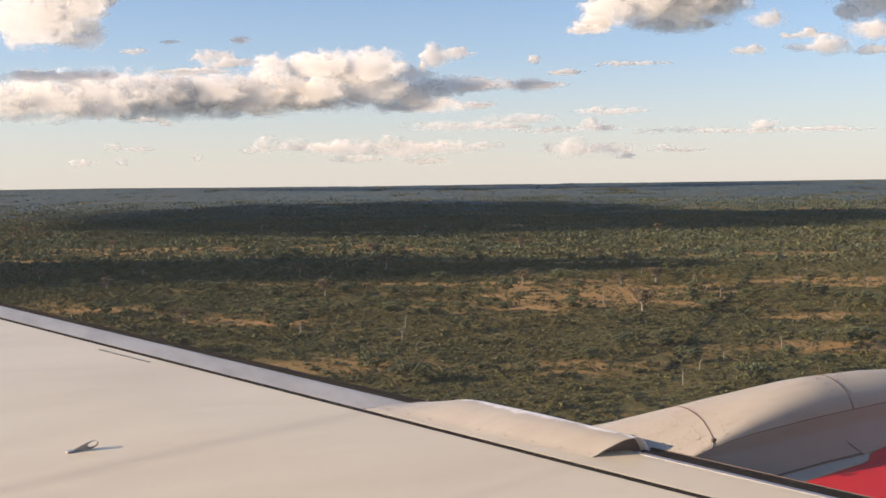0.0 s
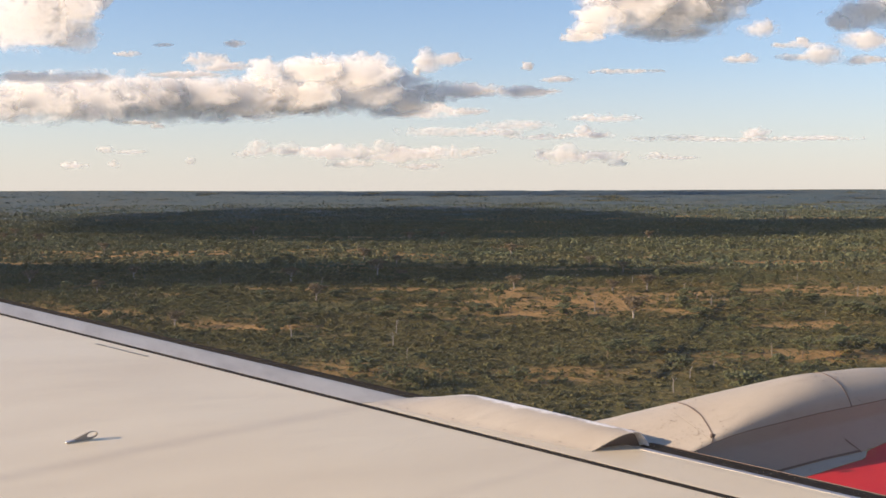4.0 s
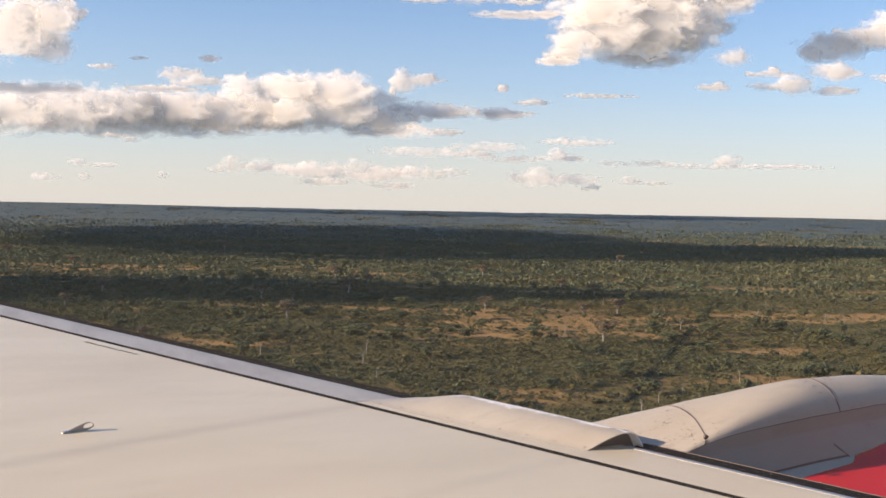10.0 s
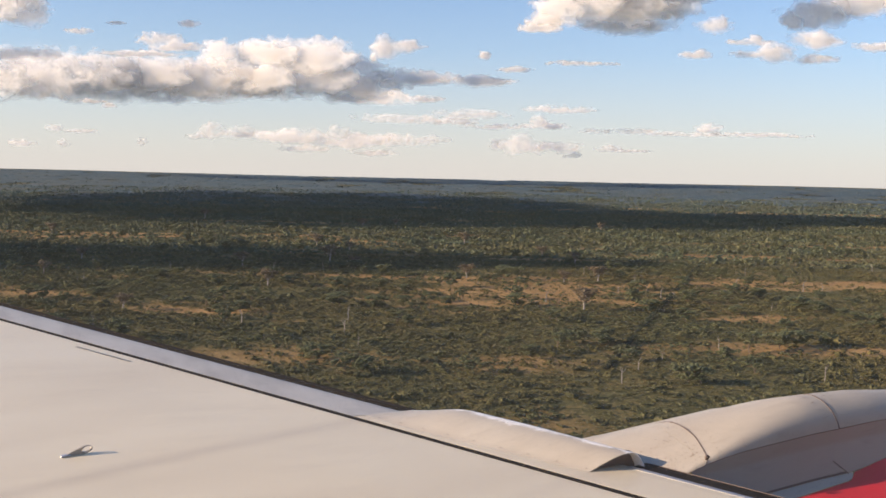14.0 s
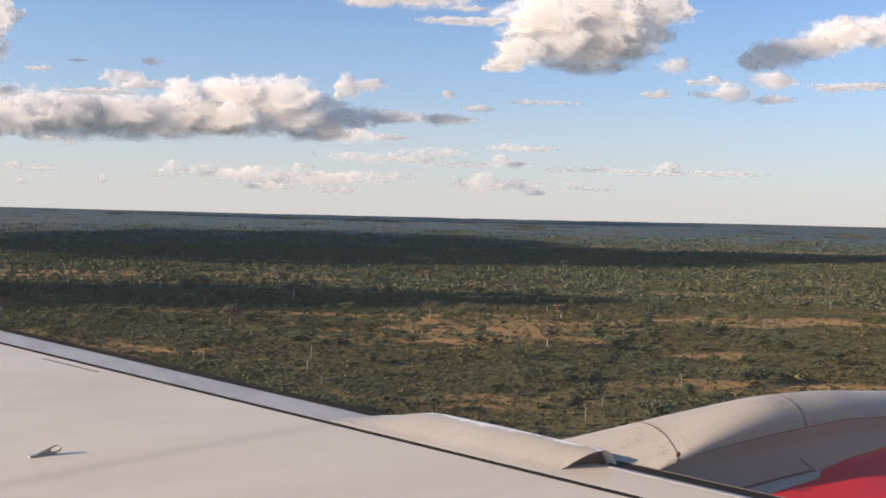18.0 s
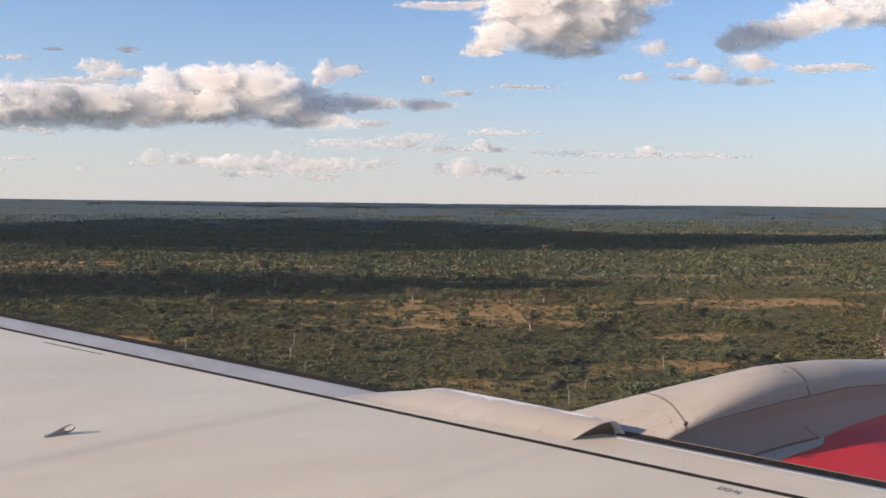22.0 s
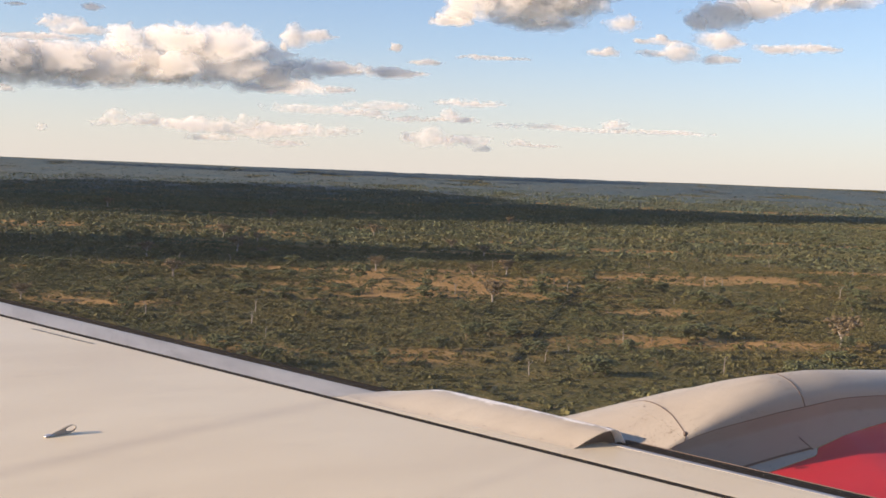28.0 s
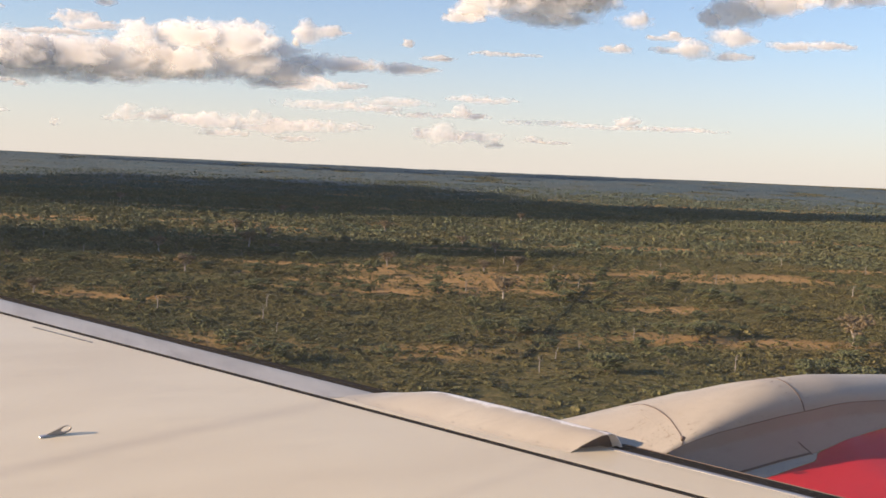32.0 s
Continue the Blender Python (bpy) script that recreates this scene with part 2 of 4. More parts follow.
def pane_mat(name, dust):
    """Clear acrylic with a thin even film of dust that scatters some daylight."""
    m = bpy.data.materials.new(name)
    m.use_nodes = True
    n, l = m.node_tree.nodes, m.node_tree.links
    n.clear()
    clear, film, x1, o = (n.new("ShaderNode" + k) for k in ("BsdfTransparent", "BsdfTranslucent", "MixShader", "OutputMaterial"))
    film.inputs["Color"].default_value = (0.8, 0.8, 0.8, 1)
    x1.inputs[0].default_value = dust
    l.new(clear.outputs[0], x1.inputs[1])
    l.new(film.outputs[0], x1.inputs[2])
    l.new(x1.outputs[0], o.inputs[0])
    return m


M_PANE = pane_mat("window_acrylic", 0.012)


def leaf_mat(name, lo, mid, hi, grain=1.0):
    m, n, l, b = mat_new(name, 0.75, 0, 0.25)
    g = n.new("ShaderNodeNewGeometry")
    isl = ramp_node(n, l, g.outputs["Random Per Island"], [(0.0, lo), (0.55, mid), (1.0, hi)])
    fine = noise_node(n, l, 1.1, 5, 0.75)
    dark = ramp_node(n, l, fine.outputs["Fac"], [(0.3, (1 - 0.4 * grain, 1 - 0.38 * grain, 1 - 0.42 * grain)), (0.72, (1 + 0.3 * grain, 1 + 0.25 * grain, 1 + 0.12 * grain))])
    broad = noise_node(n, l, 0.006, 4, 0.6)
    tint = ramp_node(n, l, broad.outputs["Fac"], [(0.35, (0.86, 1.0, 1.0)), (0.68, (1.25, 1.08, 0.85))])
    c = mix_node(n, l, 1.0, isl.outputs[0], dark.outputs[0], "MULTIPLY")
    l.new(mix_node(n, l, 1.0, c, tint.outputs[0], "MULTIPLY"), b.inputs["Base Color"])
    bump_node(n, l, b, fine.outputs["Fac"], grain, 0.6)
    return m


M_BUSH = leaf_mat("bush_leaves", (0.086, 0.084, 0.04), (0.128, 0.119, 0.054), (0.18, 0.158, 0.072))
M_SHRUB = leaf_mat("shrub_leaves", (0.05, 0.054, 0.027), (0.092, 0.091, 0.042), (0.16, 0.147, 0.068))
M_MIDBUSH = leaf_mat("mid_leaves", (0.06, 0.072, 0.046), (0.1, 0.109, 0.066), (0.142, 0.145, 0.086))
M_CROWN = leaf_mat("tree_leaves", (0.052, 0.062, 0.034), (0.082, 0.092, 0.048), (0.12, 0.125, 0.066))
M_TRACKSCRUB = leaf_mat("track_scrub_leaves", (0.03, 0.036, 0.022), (0.045, 0.05, 0.03), (0.06, 0.064, 0.038))
M_TWIG = leaf_mat("dry_twigs", (0.10, 0.075, 0.052), (0.14, 0.105, 0.07), (0.18, 0.135, 0.09))
# the haze of distance is painted into these leaves as a blue grey tint
M_HAZEBUSH = leaf_mat("distant_haze_leaves", (0.068, 0.088, 0.075), (0.094, 0.115, 0.095), (0.13, 0.145, 0.115))
M_HAZEWOOD = leaf_mat("far_haze_leaves", (0.064, 0.09, 0.104), (0.08, 0.107, 0.12), (0.1, 0.124, 0.132), 0.7)


def bark(name, a, b_):
    m, n, l, b = mat_new(name, 0.8, 0, 0.2)
    t = noise_node(n, l, 1.6, 5, 0.7, stretch=(1, 1, 0.25))
    l.new(ramp_node(n, l, t.outputs["Fac"], [(0.3, a), (0.7, b_)]).outputs[0], b.inputs["Base Color"])
    bump_node(n, l, b, t.outputs["Fac"], 0.8, 0.1)
    return m


M_BARK = bark("brown_bark", (0.09, 0.065, 0.045), (0.20, 0.15, 0.10))
M_PALE = bark("pale_bark", (0.2, 0.175, 0.145), (0.38, 0.34, 0.29))

# soil with dry grass; the attribute "bare" says how open the ground is
M_SOIL, n, l, b = mat_new("savanna_soil", 0.95, 0, 0.1)
att = n.new("ShaderNodeAttribute")
att.attribute_name = "bare"
big = noise_node(n, l, 0.012, 6, 0.65)
mid_ = noise_node(n, l, 0.07, 5, 0.7, stretch=(1, 0.6, 1))
fine = noise_node(n, l, 0.45, 4, 0.75)
tuft = n.new("ShaderNodeTexVoronoi")
tuft.inputs["Scale"].default_value, tuft.inputs["Randomness"].default_value = 0.42, 1.0
tc = n.new("ShaderNodeTexCoord")
l.new(tc.outputs["Object"], tuft.inputs["Vector"])
grass = ramp_node(n, l, mid_.outputs["Fac"], [(0.30, (0.082, 0.084, 0.034)), (0.5, (0.13, 0.118, 0.048)), (0.72, (0.25, 0.19, 0.082))])
soil = ramp_node(n, l, big.outputs["Fac"], [(0.35, (0.42, 0.245, 0.095)), (0.55, (0.49, 0.30, 0.12)), (0.72, (0.53, 0.36, 0.17))])
speck = ramp_node(n, l, fine.outputs["Fac"], [(0.3, (0.5, 0.52, 0.46)), (0.7, (1.25, 1.2, 1.15))])
clump_ = ramp_node(n, l, tuft.outputs["Distance"], [(0.0, (0.5, 0.56, 0.45)), (0.55, (1.0, 1.0, 1.0)), (1.0, (1.3, 1.2, 1.05))])
base = mix_node(n, l, att.outputs["Fac"], mix_node(n, l, 1.0, grass.outputs[0], clump_.outputs[0], "MULTIPLY"), soil.outputs[0])
l.new(mix_node(n, l, 1.0, base, speck.outputs[0], "MULTIPLY"), b.inputs["Base Color"])
bump_node(n, l, b, fine.outputs["Fac"], 1.0, 0.7)


def cloud_mat(name, through):
    """Cloud: white droplets in which light wanders for some metres; thin where the attribute "dense" is low."""
    m = bpy.data.materials.new(name)
    m.use_nodes = True
    n, l = m.node_tree.nodes, m.node_tree.links
    n.clear()
    d, t2, tr, x1, x2, o = (n.new("ShaderNode" + k) for k in ("BsdfPrincipled", "BsdfTranslucent", "BsdfTransparent", "MixShader", "MixShader", "OutputMaterial"))
    d.inputs["Base Color"].default_value = t2.inputs["Color"].default_value = (0.985, 0.955, 0.905, 1)
    x1.inputs[0].default_value = 0.37
    d.inputs["Roughness"].default_value, d.inputs["Specular IOR Level"].default_value = 1.0, 0.0
    d.inputs["Subsurface Weight"].default_value, d.inputs["Subsurface Radius"].default_value, d.inputs["Subsurface Scale"].default_value = 1.0, (1, 1, 1), through
    a = n.new("ShaderNodeAttribute")
    a.attribute_name = "dense"
    nz = noise_node(n, l, 0.016, 5, 0.6, stretch=(1, 0.1, 1.3))
    k = n.new("ShaderNodeMath")
    k.operation = "MULTIPLY_ADD"
    l.new(nz.outputs["Fac"], k.inputs[0])
    k.inputs[1].default_value, k.inputs[2].default_value = 0.5, -0.25
    e = n.new("ShaderNodeMath")
    e.operation = "ADD"
    l.new(a.outputs["Fac"], e.inputs[0])
    l.new(k.outputs[0], e.inputs[1])
    k = n.new("ShaderNodeMapRange")
    k.interpolation_type = "SMOOTHSTEP"
    l.new(e.outputs[0], k.inputs[0])
    k.inputs[1].default_value, k.inputs[2].default_value = 0.05, 0.85
    l.new(k.outputs[0], x2.inputs[0])
    l.new(tr.outputs[0], x2.inputs[1])
    l.new(d.outputs[0], x1.inputs[1])
    l.new(t2.outputs[0], x1.inputs[2])
    l.new(x1.outputs[0], x2.inputs[2])
    l.new(x2.outputs[0], o.inputs[0])
    return m


M_CLOUD = cloud_mat("cloud_droplets", 95.0)

# ---- ground: one sheet, flat below the flight path and rising gently to far low ridges ----
CLEARINGS = [  # x, y, half width, half depth
    (60, 800, 150, 140), (300, 900, 170, 66), (-40, 890, 130, 26), (-520, 1430, 260, 45), (1000, 2700, 420, 50),
    (-420, 1900, 300, 40), (330, 1240, 160, 40), (620, 1500, 260, 60), (-150, 640, 70, 26), (-900, 2600, 400, 30),
    (520, 1010, 130, 36), (90, 1130, 110, 22), (-780, 3000, 340, 26)]


def height(x, y):
    d = np.hypot(x, y)
    q = np.clip((d - 1800) / 3150, 0, 1.15)
    p = np.stack([x / 900, y / 900, 0 * x], -1)
    return 82 * q ** 1.6 + (fbm(p, 2, 5) - 0.5) * 9 * np.clip((d - 1500) / 2500, 0, 1)


def openness(x, y):
    """0 in thick bush, 1 on bare soil."""
    p = np.stack([x / 95, y / 60, 0 * x], -1)
    big_ = np.stack([x / 420, y / 260, 0 * x], -1)
    v = np.clip((fbm(p, 3, 2) - 0.60) * 6, 0, 1) * np.clip((vnoise(big_, 8) - 0.3) * 2.5, 0, 1) * 0.9
    edge = (fbm(np.stack([x / 32, y / 22, 0 * x], -1), 3, 4) - 0.5) * 1.6
    for cx, cy, rx, ry in CLEARINGS:
        v = np.maximum(v, np.clip((1.05 - np.hypot((x - cx) / rx, (y - cy) / ry) + edge) * 1.2, 0, 0.84))
    return v


az = np.radians(np.concatenate([np.arange(-34, 34.1, 0.4), np.arange(40, 322, 6.0)]))
rad = np.concatenate([[60, 150, 250, 320], np.geomspace(350, 5150, 230)])
gx, gy = (np.sin(az)[None] * rad[:, None]).ravel(), (np.cos(az)[None] * rad[:, None]).ravel()
gz = height(gx, gy)
na, nr = len(az), len(rad)
verts = np.concatenate([np.stack([gx, gy, gz], -1), [[0, 0, 0]]])
i, j = np.meshgrid(np.arange(nr - 1), np.arange(na), indexing="ij")
a, b_, c, d = i * na + j, i * na + (j + 1) % na, (i + 1) * na + (j + 1) % na, (i + 1) * na + j
tris = np.concatenate([np.stack([a, c, b_], -1).reshape(-1, 3), np.stack([a, d, c], -1).reshape(-1, 3),
                       np.stack([np.full(na, nr * na), np.arange(na), (np.arange(na) + 1) % na], -1)[:, [0, 1, 2]]])
me = tri_mesh("ground", verts, tris, M_SOIL)
bare = me.attributes.new("bare", "FLOAT", "POINT")
bare.data.foreach_set("value", (openness(verts[:, 0], verts[:, 1]) * np.clip((3500 - np.hypot(verts[:, 0], verts[:, 1])) / 700, 0.05, 1)).astype(np.float32))
ground = tagged(new("ground", me), "flat savanna ground of reddish soil and dry grass", "ground", kind="structure")

# ---- the aircraft: x forward, y outboard along the wing, z up; its origin is at the cabin window ----
plane = thing("airplane", "white airliner wing with slats and a red jet engine", "airplane", pose(0, 0, H, 0, 0, -0.25) @ pose(0, 0, 0, -1.5) @ pose(0, 0, 0, 0, -1.0) @ pose(0, 0, 0, 0, 0, 25))


def lead(o):
    return 3.78 - 0.5317 * o, -1.06 + 0.0849 * o


def on_wing(o, s, up=0.0):
    f, z = lead(o)
    return (f - s, o, z + 0.015 * min(s, 1.0) + up)


def chord(o):
    return max(5.4 - 0.29 * o, 1.2)


# fuselage side with the open window bay that one looks out of
WALL = [radians(a) for a in (-180, -150, -120, -95, -75, -60, -45, -30, -20, -8, 0, 8, 18, 25.5, 40, 55, 70, 85, 105, 130, 155, 180)]
ALONG = [-9, -6, -3, -0.8, 1.3, 3, 6, 9]
BAY = (9, 12)
verts, faces = [], []
for r in (1.95, 1.90):
    for f in ALONG:
        for a in WALL:
            verts.append((f, -1.70 + r * math.cos(a), -0.35 + r * math.sin(a)))
na_, nf_ = len(WALL), len(ALONG)
for i in range(nf_ - 1):
    for j in range(na_ - 1):
        if i == 3 and BAY[0] <= j <= BAY[1]:
            continue
        a = i * na_ + j
        faces.append((a, a + na_, a + na_ + 1, a + 1))
        faces.append(tuple(k + nf_ * na_ for k in (a + 1, a + na_ + 1, a + na_, a)))
for i in (0, nf_ - 1):
    faces.append(tuple(i * na_ + j for j in range(na_ - 1)))
child("fuselage_side", mesh_of("fuselage_side", verts, faces, M_SIDE), plane, "dull grey cabin side with a window bay")
rows = [[(f, -1.70 + 1.925 * math.cos(a), -0.35 + 1.925 * math.sin(a)) for a in np.linspace(WALL[BAY[0]], WALL[BAY[1] + 1], 13)] for f in (-0.8, 0.25, 1.3)]
pane = plate("window_pane", rows, 0.004, M_PANE, plane, "slightly dusty clear acrylic window pane", flip=True)
pane.visible_shadow = False

# main skin aft of the slat, its lower side and the tip
OUT = np.concatenate([np.linspace(0.26, 7, 40), np.linspace(7.4, 14.6, 14)])
rows = []
for o in OUT:
    c_ = chord(o)
    rows.append([on_wing(o, s, -0.06 * (max(s / c_ - 0.45, 0)) ** 2 * c_) for s in np.linspace(0.342, c_, 26)])
plate("upper_skin", rows, 0.02, M_WING, plane, "cream white painted wing skin")
rows = []
for o in OUT:
    c_ = chord(o)
    rows.append([on_wing(o, s, -0.03 - 0.42 * math.sin(math.pi * min(s / c_, 1)) ** 0.7 * (1 - 0.4 * s / c_)) for s in np.linspace(0.25, c_, 20)])
plate("lower_skin", rows, 0.02, M_COWL, plane)
plate("slat_gap", [[on_wing(o, s, 0.003) for s in (0.312, 0.321, 0.331)] for o in OUT], 0.006, M_SEAL, plane, "dark gap behind the slat")


def nose(o, s_back, drop=0.09, r=0.09):
    pts = [on_wing(o, s) for s in np.linspace(s_back, r, 5)]
    for k in np.linspace(0, math.pi, 13)[1:]:
        pts.append(on_wing(o, r - r * math.sin(k), -drop * (1 - math.cos(k)) / 2 * 1.4))
    return pts + [on_wing(o, 0.24, -drop * 1.5)]


edges = [3.955, 6.9, 9.8, 12.6, 14.6]
for o0, o1 in zip(edges, edges[1:]):
    plate("slat", [nose(o, 0.300) for o in np.linspace(o0 + 0.004, o1 - 0.004, 14)], 0.012, M_SLAT, plane, "pale grey painted leading edge slat", flip=True)
plate("krueger_panel", [nose(o, 0.300, 0.03, 0.014) for o in np.linspace(0.26, 3.951, 20)], 0.012, M_WING, plane, flip=True)


def strip(name, o0, o1, sec, mat, label=""):
    plate(name, [[on_wing(o, s, u) for s, u in sec] for o in np.linspace(o0, o1, 24)], 0.012, mat, plane, label, flip=True)


def edge_sec(o):
    w_ = 0.001 + 0.006 * min(max((6.6 - o) / 2.6, 0), 1)
    return [(0.010, -0.004), (0.0, -0.002), (-w_, 0.002), (-w_ - 0.003, -0.016), (0.02, -0.11)]


plate("edge_seal", [[on_wing(o, s, u) for s, u in edge_sec(o)] for o in np.linspace(3.99, 12.5, 40)], 0.008, M_SEAL, plane, "black rubber edge seal", flip=True)
strip("gap_seal", 0.6, 3.10, [(-0.003, -0.012), (-0.007, -0.003), (-0.03, 0.001), (-0.066, 0.006), (-0.080, -0.02), (-0.05, -0.12)], M_SEAL, "black rubber gap seal")
strip("seal_lip", 0.6, 3.09, [(-0.062, 0.0075), (-0.066, 0.0075), (-0.071, -0.002)], M_SCREW, "thin worn metal lip")


# bright strip added for the sheen of the sky on the rounded edge
strip("edge_glint", 0.6, 3.09, [(0.030, 0.0016), (0.016, 0.0030), (0.004, 0.0010), (0.0, -0.006)], M_METAL, "metal strip set in for the sheen along the leading edge")


# rounded fairing at the inboard end of the slat, with an open end
def arch(o):
    k = min(max((4.0 - o) / 0.28, 0), 1)
    hgt = 0.053 * k * k * (3 - 2 * k)
    pts = []
    for q in np.linspace(0, 1, 17):
        back = 0.218 + 0.067 * min(max((o - 3.08) / 0.6, 0), 1)
        s = back - (back + 0.05 + 0.04 * min(max((o - 3.08) / 0.4, 0), 1)) * q
        up = hgt * math.sin(q / 0.75 * math.pi / 2) ** 1.6 if q < 0.75 else hgt * math.cos((q - 0.75) / 0.25 * math.pi / 2) ** 0.6 - 0.05 * ((q - 0.75) / 0.25) ** 2
        pts.append(on_wing(o, s, up - 0.004 + 0.007 * min(q * 4, 1) * min((4.0 - o) * 20, 1)))
    return pts


plate("slat_fairing", [arch(o) for o in np.linspace(4.0, 3.08, 24)], 0.004, M_FAIRING, plane, "rounded pale grey fairing, worn along its crest, with an open end")
# the plate in the end is dark to stand for shade in the hollow
cap = [(x_, y_ + 0.025, z_) for x_, y_, z_ in arch(3.085)]
low = [(x_, y_ + 0.025, on_wing(3.11, 0)[2] - 0.1) for x_, y_, z_ in cap]
plate("fairing_end", [cap, low], 0.006, M_SCREW, plane, "dark end plate for the shade in the open end")
bm = bmesh.new()
bmesh.ops.create_cube(bm, size=1, matrix=Matrix.LocRotScale(on_wing(3.06, -0.03, -0.028), Euler((0, radians(25), radians(-25))), (0.016, 0.026, 0.05)))
bmesh.ops.bevel(bm, geom=bm.edges[:], offset=0.006, segments=2, affect="EDGES")
part("fairing_tab", bm, M_WING, plane, "small white corner tab")
plate("fairing_seam", [[arch(o)[0], tuple(np.array(arch(o)[1]) * 0.12 + np.array(arch(o)[0]) * 0.88 + (0, 0, 0.001))] for o in np.linspace(3.95, 3.09, 20)], 0.002, M_SCREW, plane, "thin dark joint behind the fairing")


# ---- engine with its pylon ----
def top_rise(f):
    xs = [1.4, 1.9, 2.0, 2.08, 2.15, 2.3, 2.56, 2.85, 3.15, 3.68, 4.3, 5.0, 5.4]
    zs = [-0.48, -0.124, -0.091, -0.08, -0.07, -0.057, -0.026, 0.007, 0.012, -0.022, -0.06, -0.18, -0.29]
    return float(np.interp(f, xs, zs))


def seam_rise(f):
    """How far the side seam lies above its mean height."""
    xs = [1.7, 2.0, 2.28, 2.35, 2.58, 2.83, 2.97, 3.19, 3.4, 3.9, 4.6]
    zs = [-0.102, -0.072, -0.046, -0.035, -0.017, 0.011, 0.022, 0.041, 0.035, -0.012, -0.112]
    return float(np.interp(f, xs, zs))


SECTION = []  # outboard and height, from the top down the inboard side
for k in np.linspace(-60, -8, 8):  # outboard shoulder, broad crown, inboard shoulder
    SECTION.append((3.45 - 0.32 * math.sin(radians(k)), -1.035 + 0.32 * math.cos(radians(k))))
for k in np.linspace(0, 1, 7)[:-1]:
    SECTION.append((3.46 - 0.36 * k, -0.716 + 0.115 * k ** 0.8))
for k in np.linspace(0, 86, 13):
    SECTION.append((3.10 - 0.138 * math.sin(radians(k)), -0.7376 + 0.1366 * math.cos(radians(k))))
SEAM = len(SECTION) - 1
SECTION += [(2.962, -0.78), (2.946, -0.84), (2.93, -0.893)]
STRIP = len(SECTION) - 1
for k in np.linspace(17, 170, 24):
    SECTION.append((3.12 - 1.02 * math.sin(radians(k)), -1.92 + 1.02 * math.cos(radians(k))))
SEC = np.array(SECTION)


def on_engine(f, q, lift=0.0):
    q = min(max(q, 0), len(SEC) - 1)
    i_ = min(int(q), len(SEC) - 2)
    p = SEC[i_] * (1 - (q - i_)) + SEC[i_ + 1] * (q - i_)
    fade = 1.0 if q <= SEAM else max(0.0, 1 - (q - SEAM) / 9)
    taper = 1 - 0.10 * max(0, (f - 4.2)) ** 2 if q > STRIP else 1
    o = 3.15 + (p[0] - 3.15) * taper
    low = min(max((q - 14) / (SEAM - 14), 0), 1)
    rise = top_rise(f) * (1 - low) + seam_rise(f) * low
    return (f, o, p[1] + rise * (0.35 + 0.65 * min(1, fade * 1.5)) + lift)


engine = child("jet_engine", None, plane, "grey and red jet engine under the wing")


def tuck(x_, y_, z_):
    """Keeps the pylon's tail under the leading edge, with a soft blend."""
    if y_ <= 2.95:
        return z_
    top = lead(y_)[1] - 0.012 + 0.36 * max(0.0, x_ - lead(y_)[0] - 0.02)
    h_ = max(0.06 - abs(z_ - top), 0.0) / 0.06
    return min(z_, top) - h_ * h_ * 0.015


def cowl(name, f0, f1, q0, q1, mat, label="", nf=30, nq=20, clip=True, lift=0.0):
    rows = []
    for t in np.linspace(0, 1, nf):
        f = f0 + (f1 - f0) * t
        a0 = q0(f) if callable(q0) else q0
        a1 = q1(f) if callable(q1) else q1
        row = []
        for q in np.linspace(a0, a1, nq):
            start = max(f0, lead(on_engine(f, q)[1])[0] + float(np.interp(on_engine(f, q)[1], [3.0, 3.15], [0.05, -0.06]))) if clip else f0
            x_, y_, z_ = on_engine(start + (f1 - start) * t, q)
            z_ = tuck(x_, y_, z_)
            row.append((x_, y_ - lift, z_ + lift))
        rows.append(row)
    plate(name, rows, 0.003, mat, engine, label, flip=True)


def red_edge(f):
    return float(np.interp(f, [0.6, 2.75, 2.985, 3.005, 3.42, 3.9], [STRIP + 0.60, STRIP + 0.44, STRIP + 0.30, STRIP + 0.05, STRIP - 1.0, STRIP - 2.2]))


GAP = 0.0004
for f0, f1 in ((1.7, 2.355), (2.355, 2.975), (2.975, 4.6)):
    cowl("pylon_panel", f0 + GAP, f1 - GAP, 0, SEAM - 0.01, M_COWL, "cream grey painted fairing panel")
cowl("side_panel", 1.7, 2.285, SEAM + 0.004, red_edge, M_COWL)
cowl("side_panel", 2.295, 4.6, SEAM + 0.004, lambda f: min(red_edge(f) - 0.03, STRIP - 0.05), M_PANEL, nf=40)
cowl("chine_strip", 2.30, 3.10, STRIP - 0.03, lambda f: max(red_edge(f) - 0.03, STRIP), M_COWL, "thin pale grey strip")
cowl("engine_cowl", 1.6, 4.6, lambda f: red_edge(f) if f < 3.0 else max(red_edge(f), SEAM + 0.2), len(SEC) - 1, M_RED, "bright red painted engine cowl", nf=60, nq=40, clip=False)
ring = [[(f, 3.12 + r * math.sin(k), -1.92 + 1.0 * r * math.cos(k)) for k in np.linspace(0, 2 * math.pi, 33)] for f, r in ((4.2, 1.0), (4.7, 0.98), (4.95, 0.9), (5.0, 0.82), (4.9, 0.76), (4.4, 0.74))]
plate("inlet_lip", ring, 0.01, M_METAL, engine, "polished metal inlet lip")
ring = [[(f, 3.12 + r * math.sin(k), -1.92 + r * math.cos(k)) for k in np.linspace(0, 2 * math.pi, 33)] for f, r in ((1.6, 1.0), (0.6, 0.9), (-0.4, 0.7))]
plate("exhaust_cowl", ring, 0.012, M_COWL, engine)

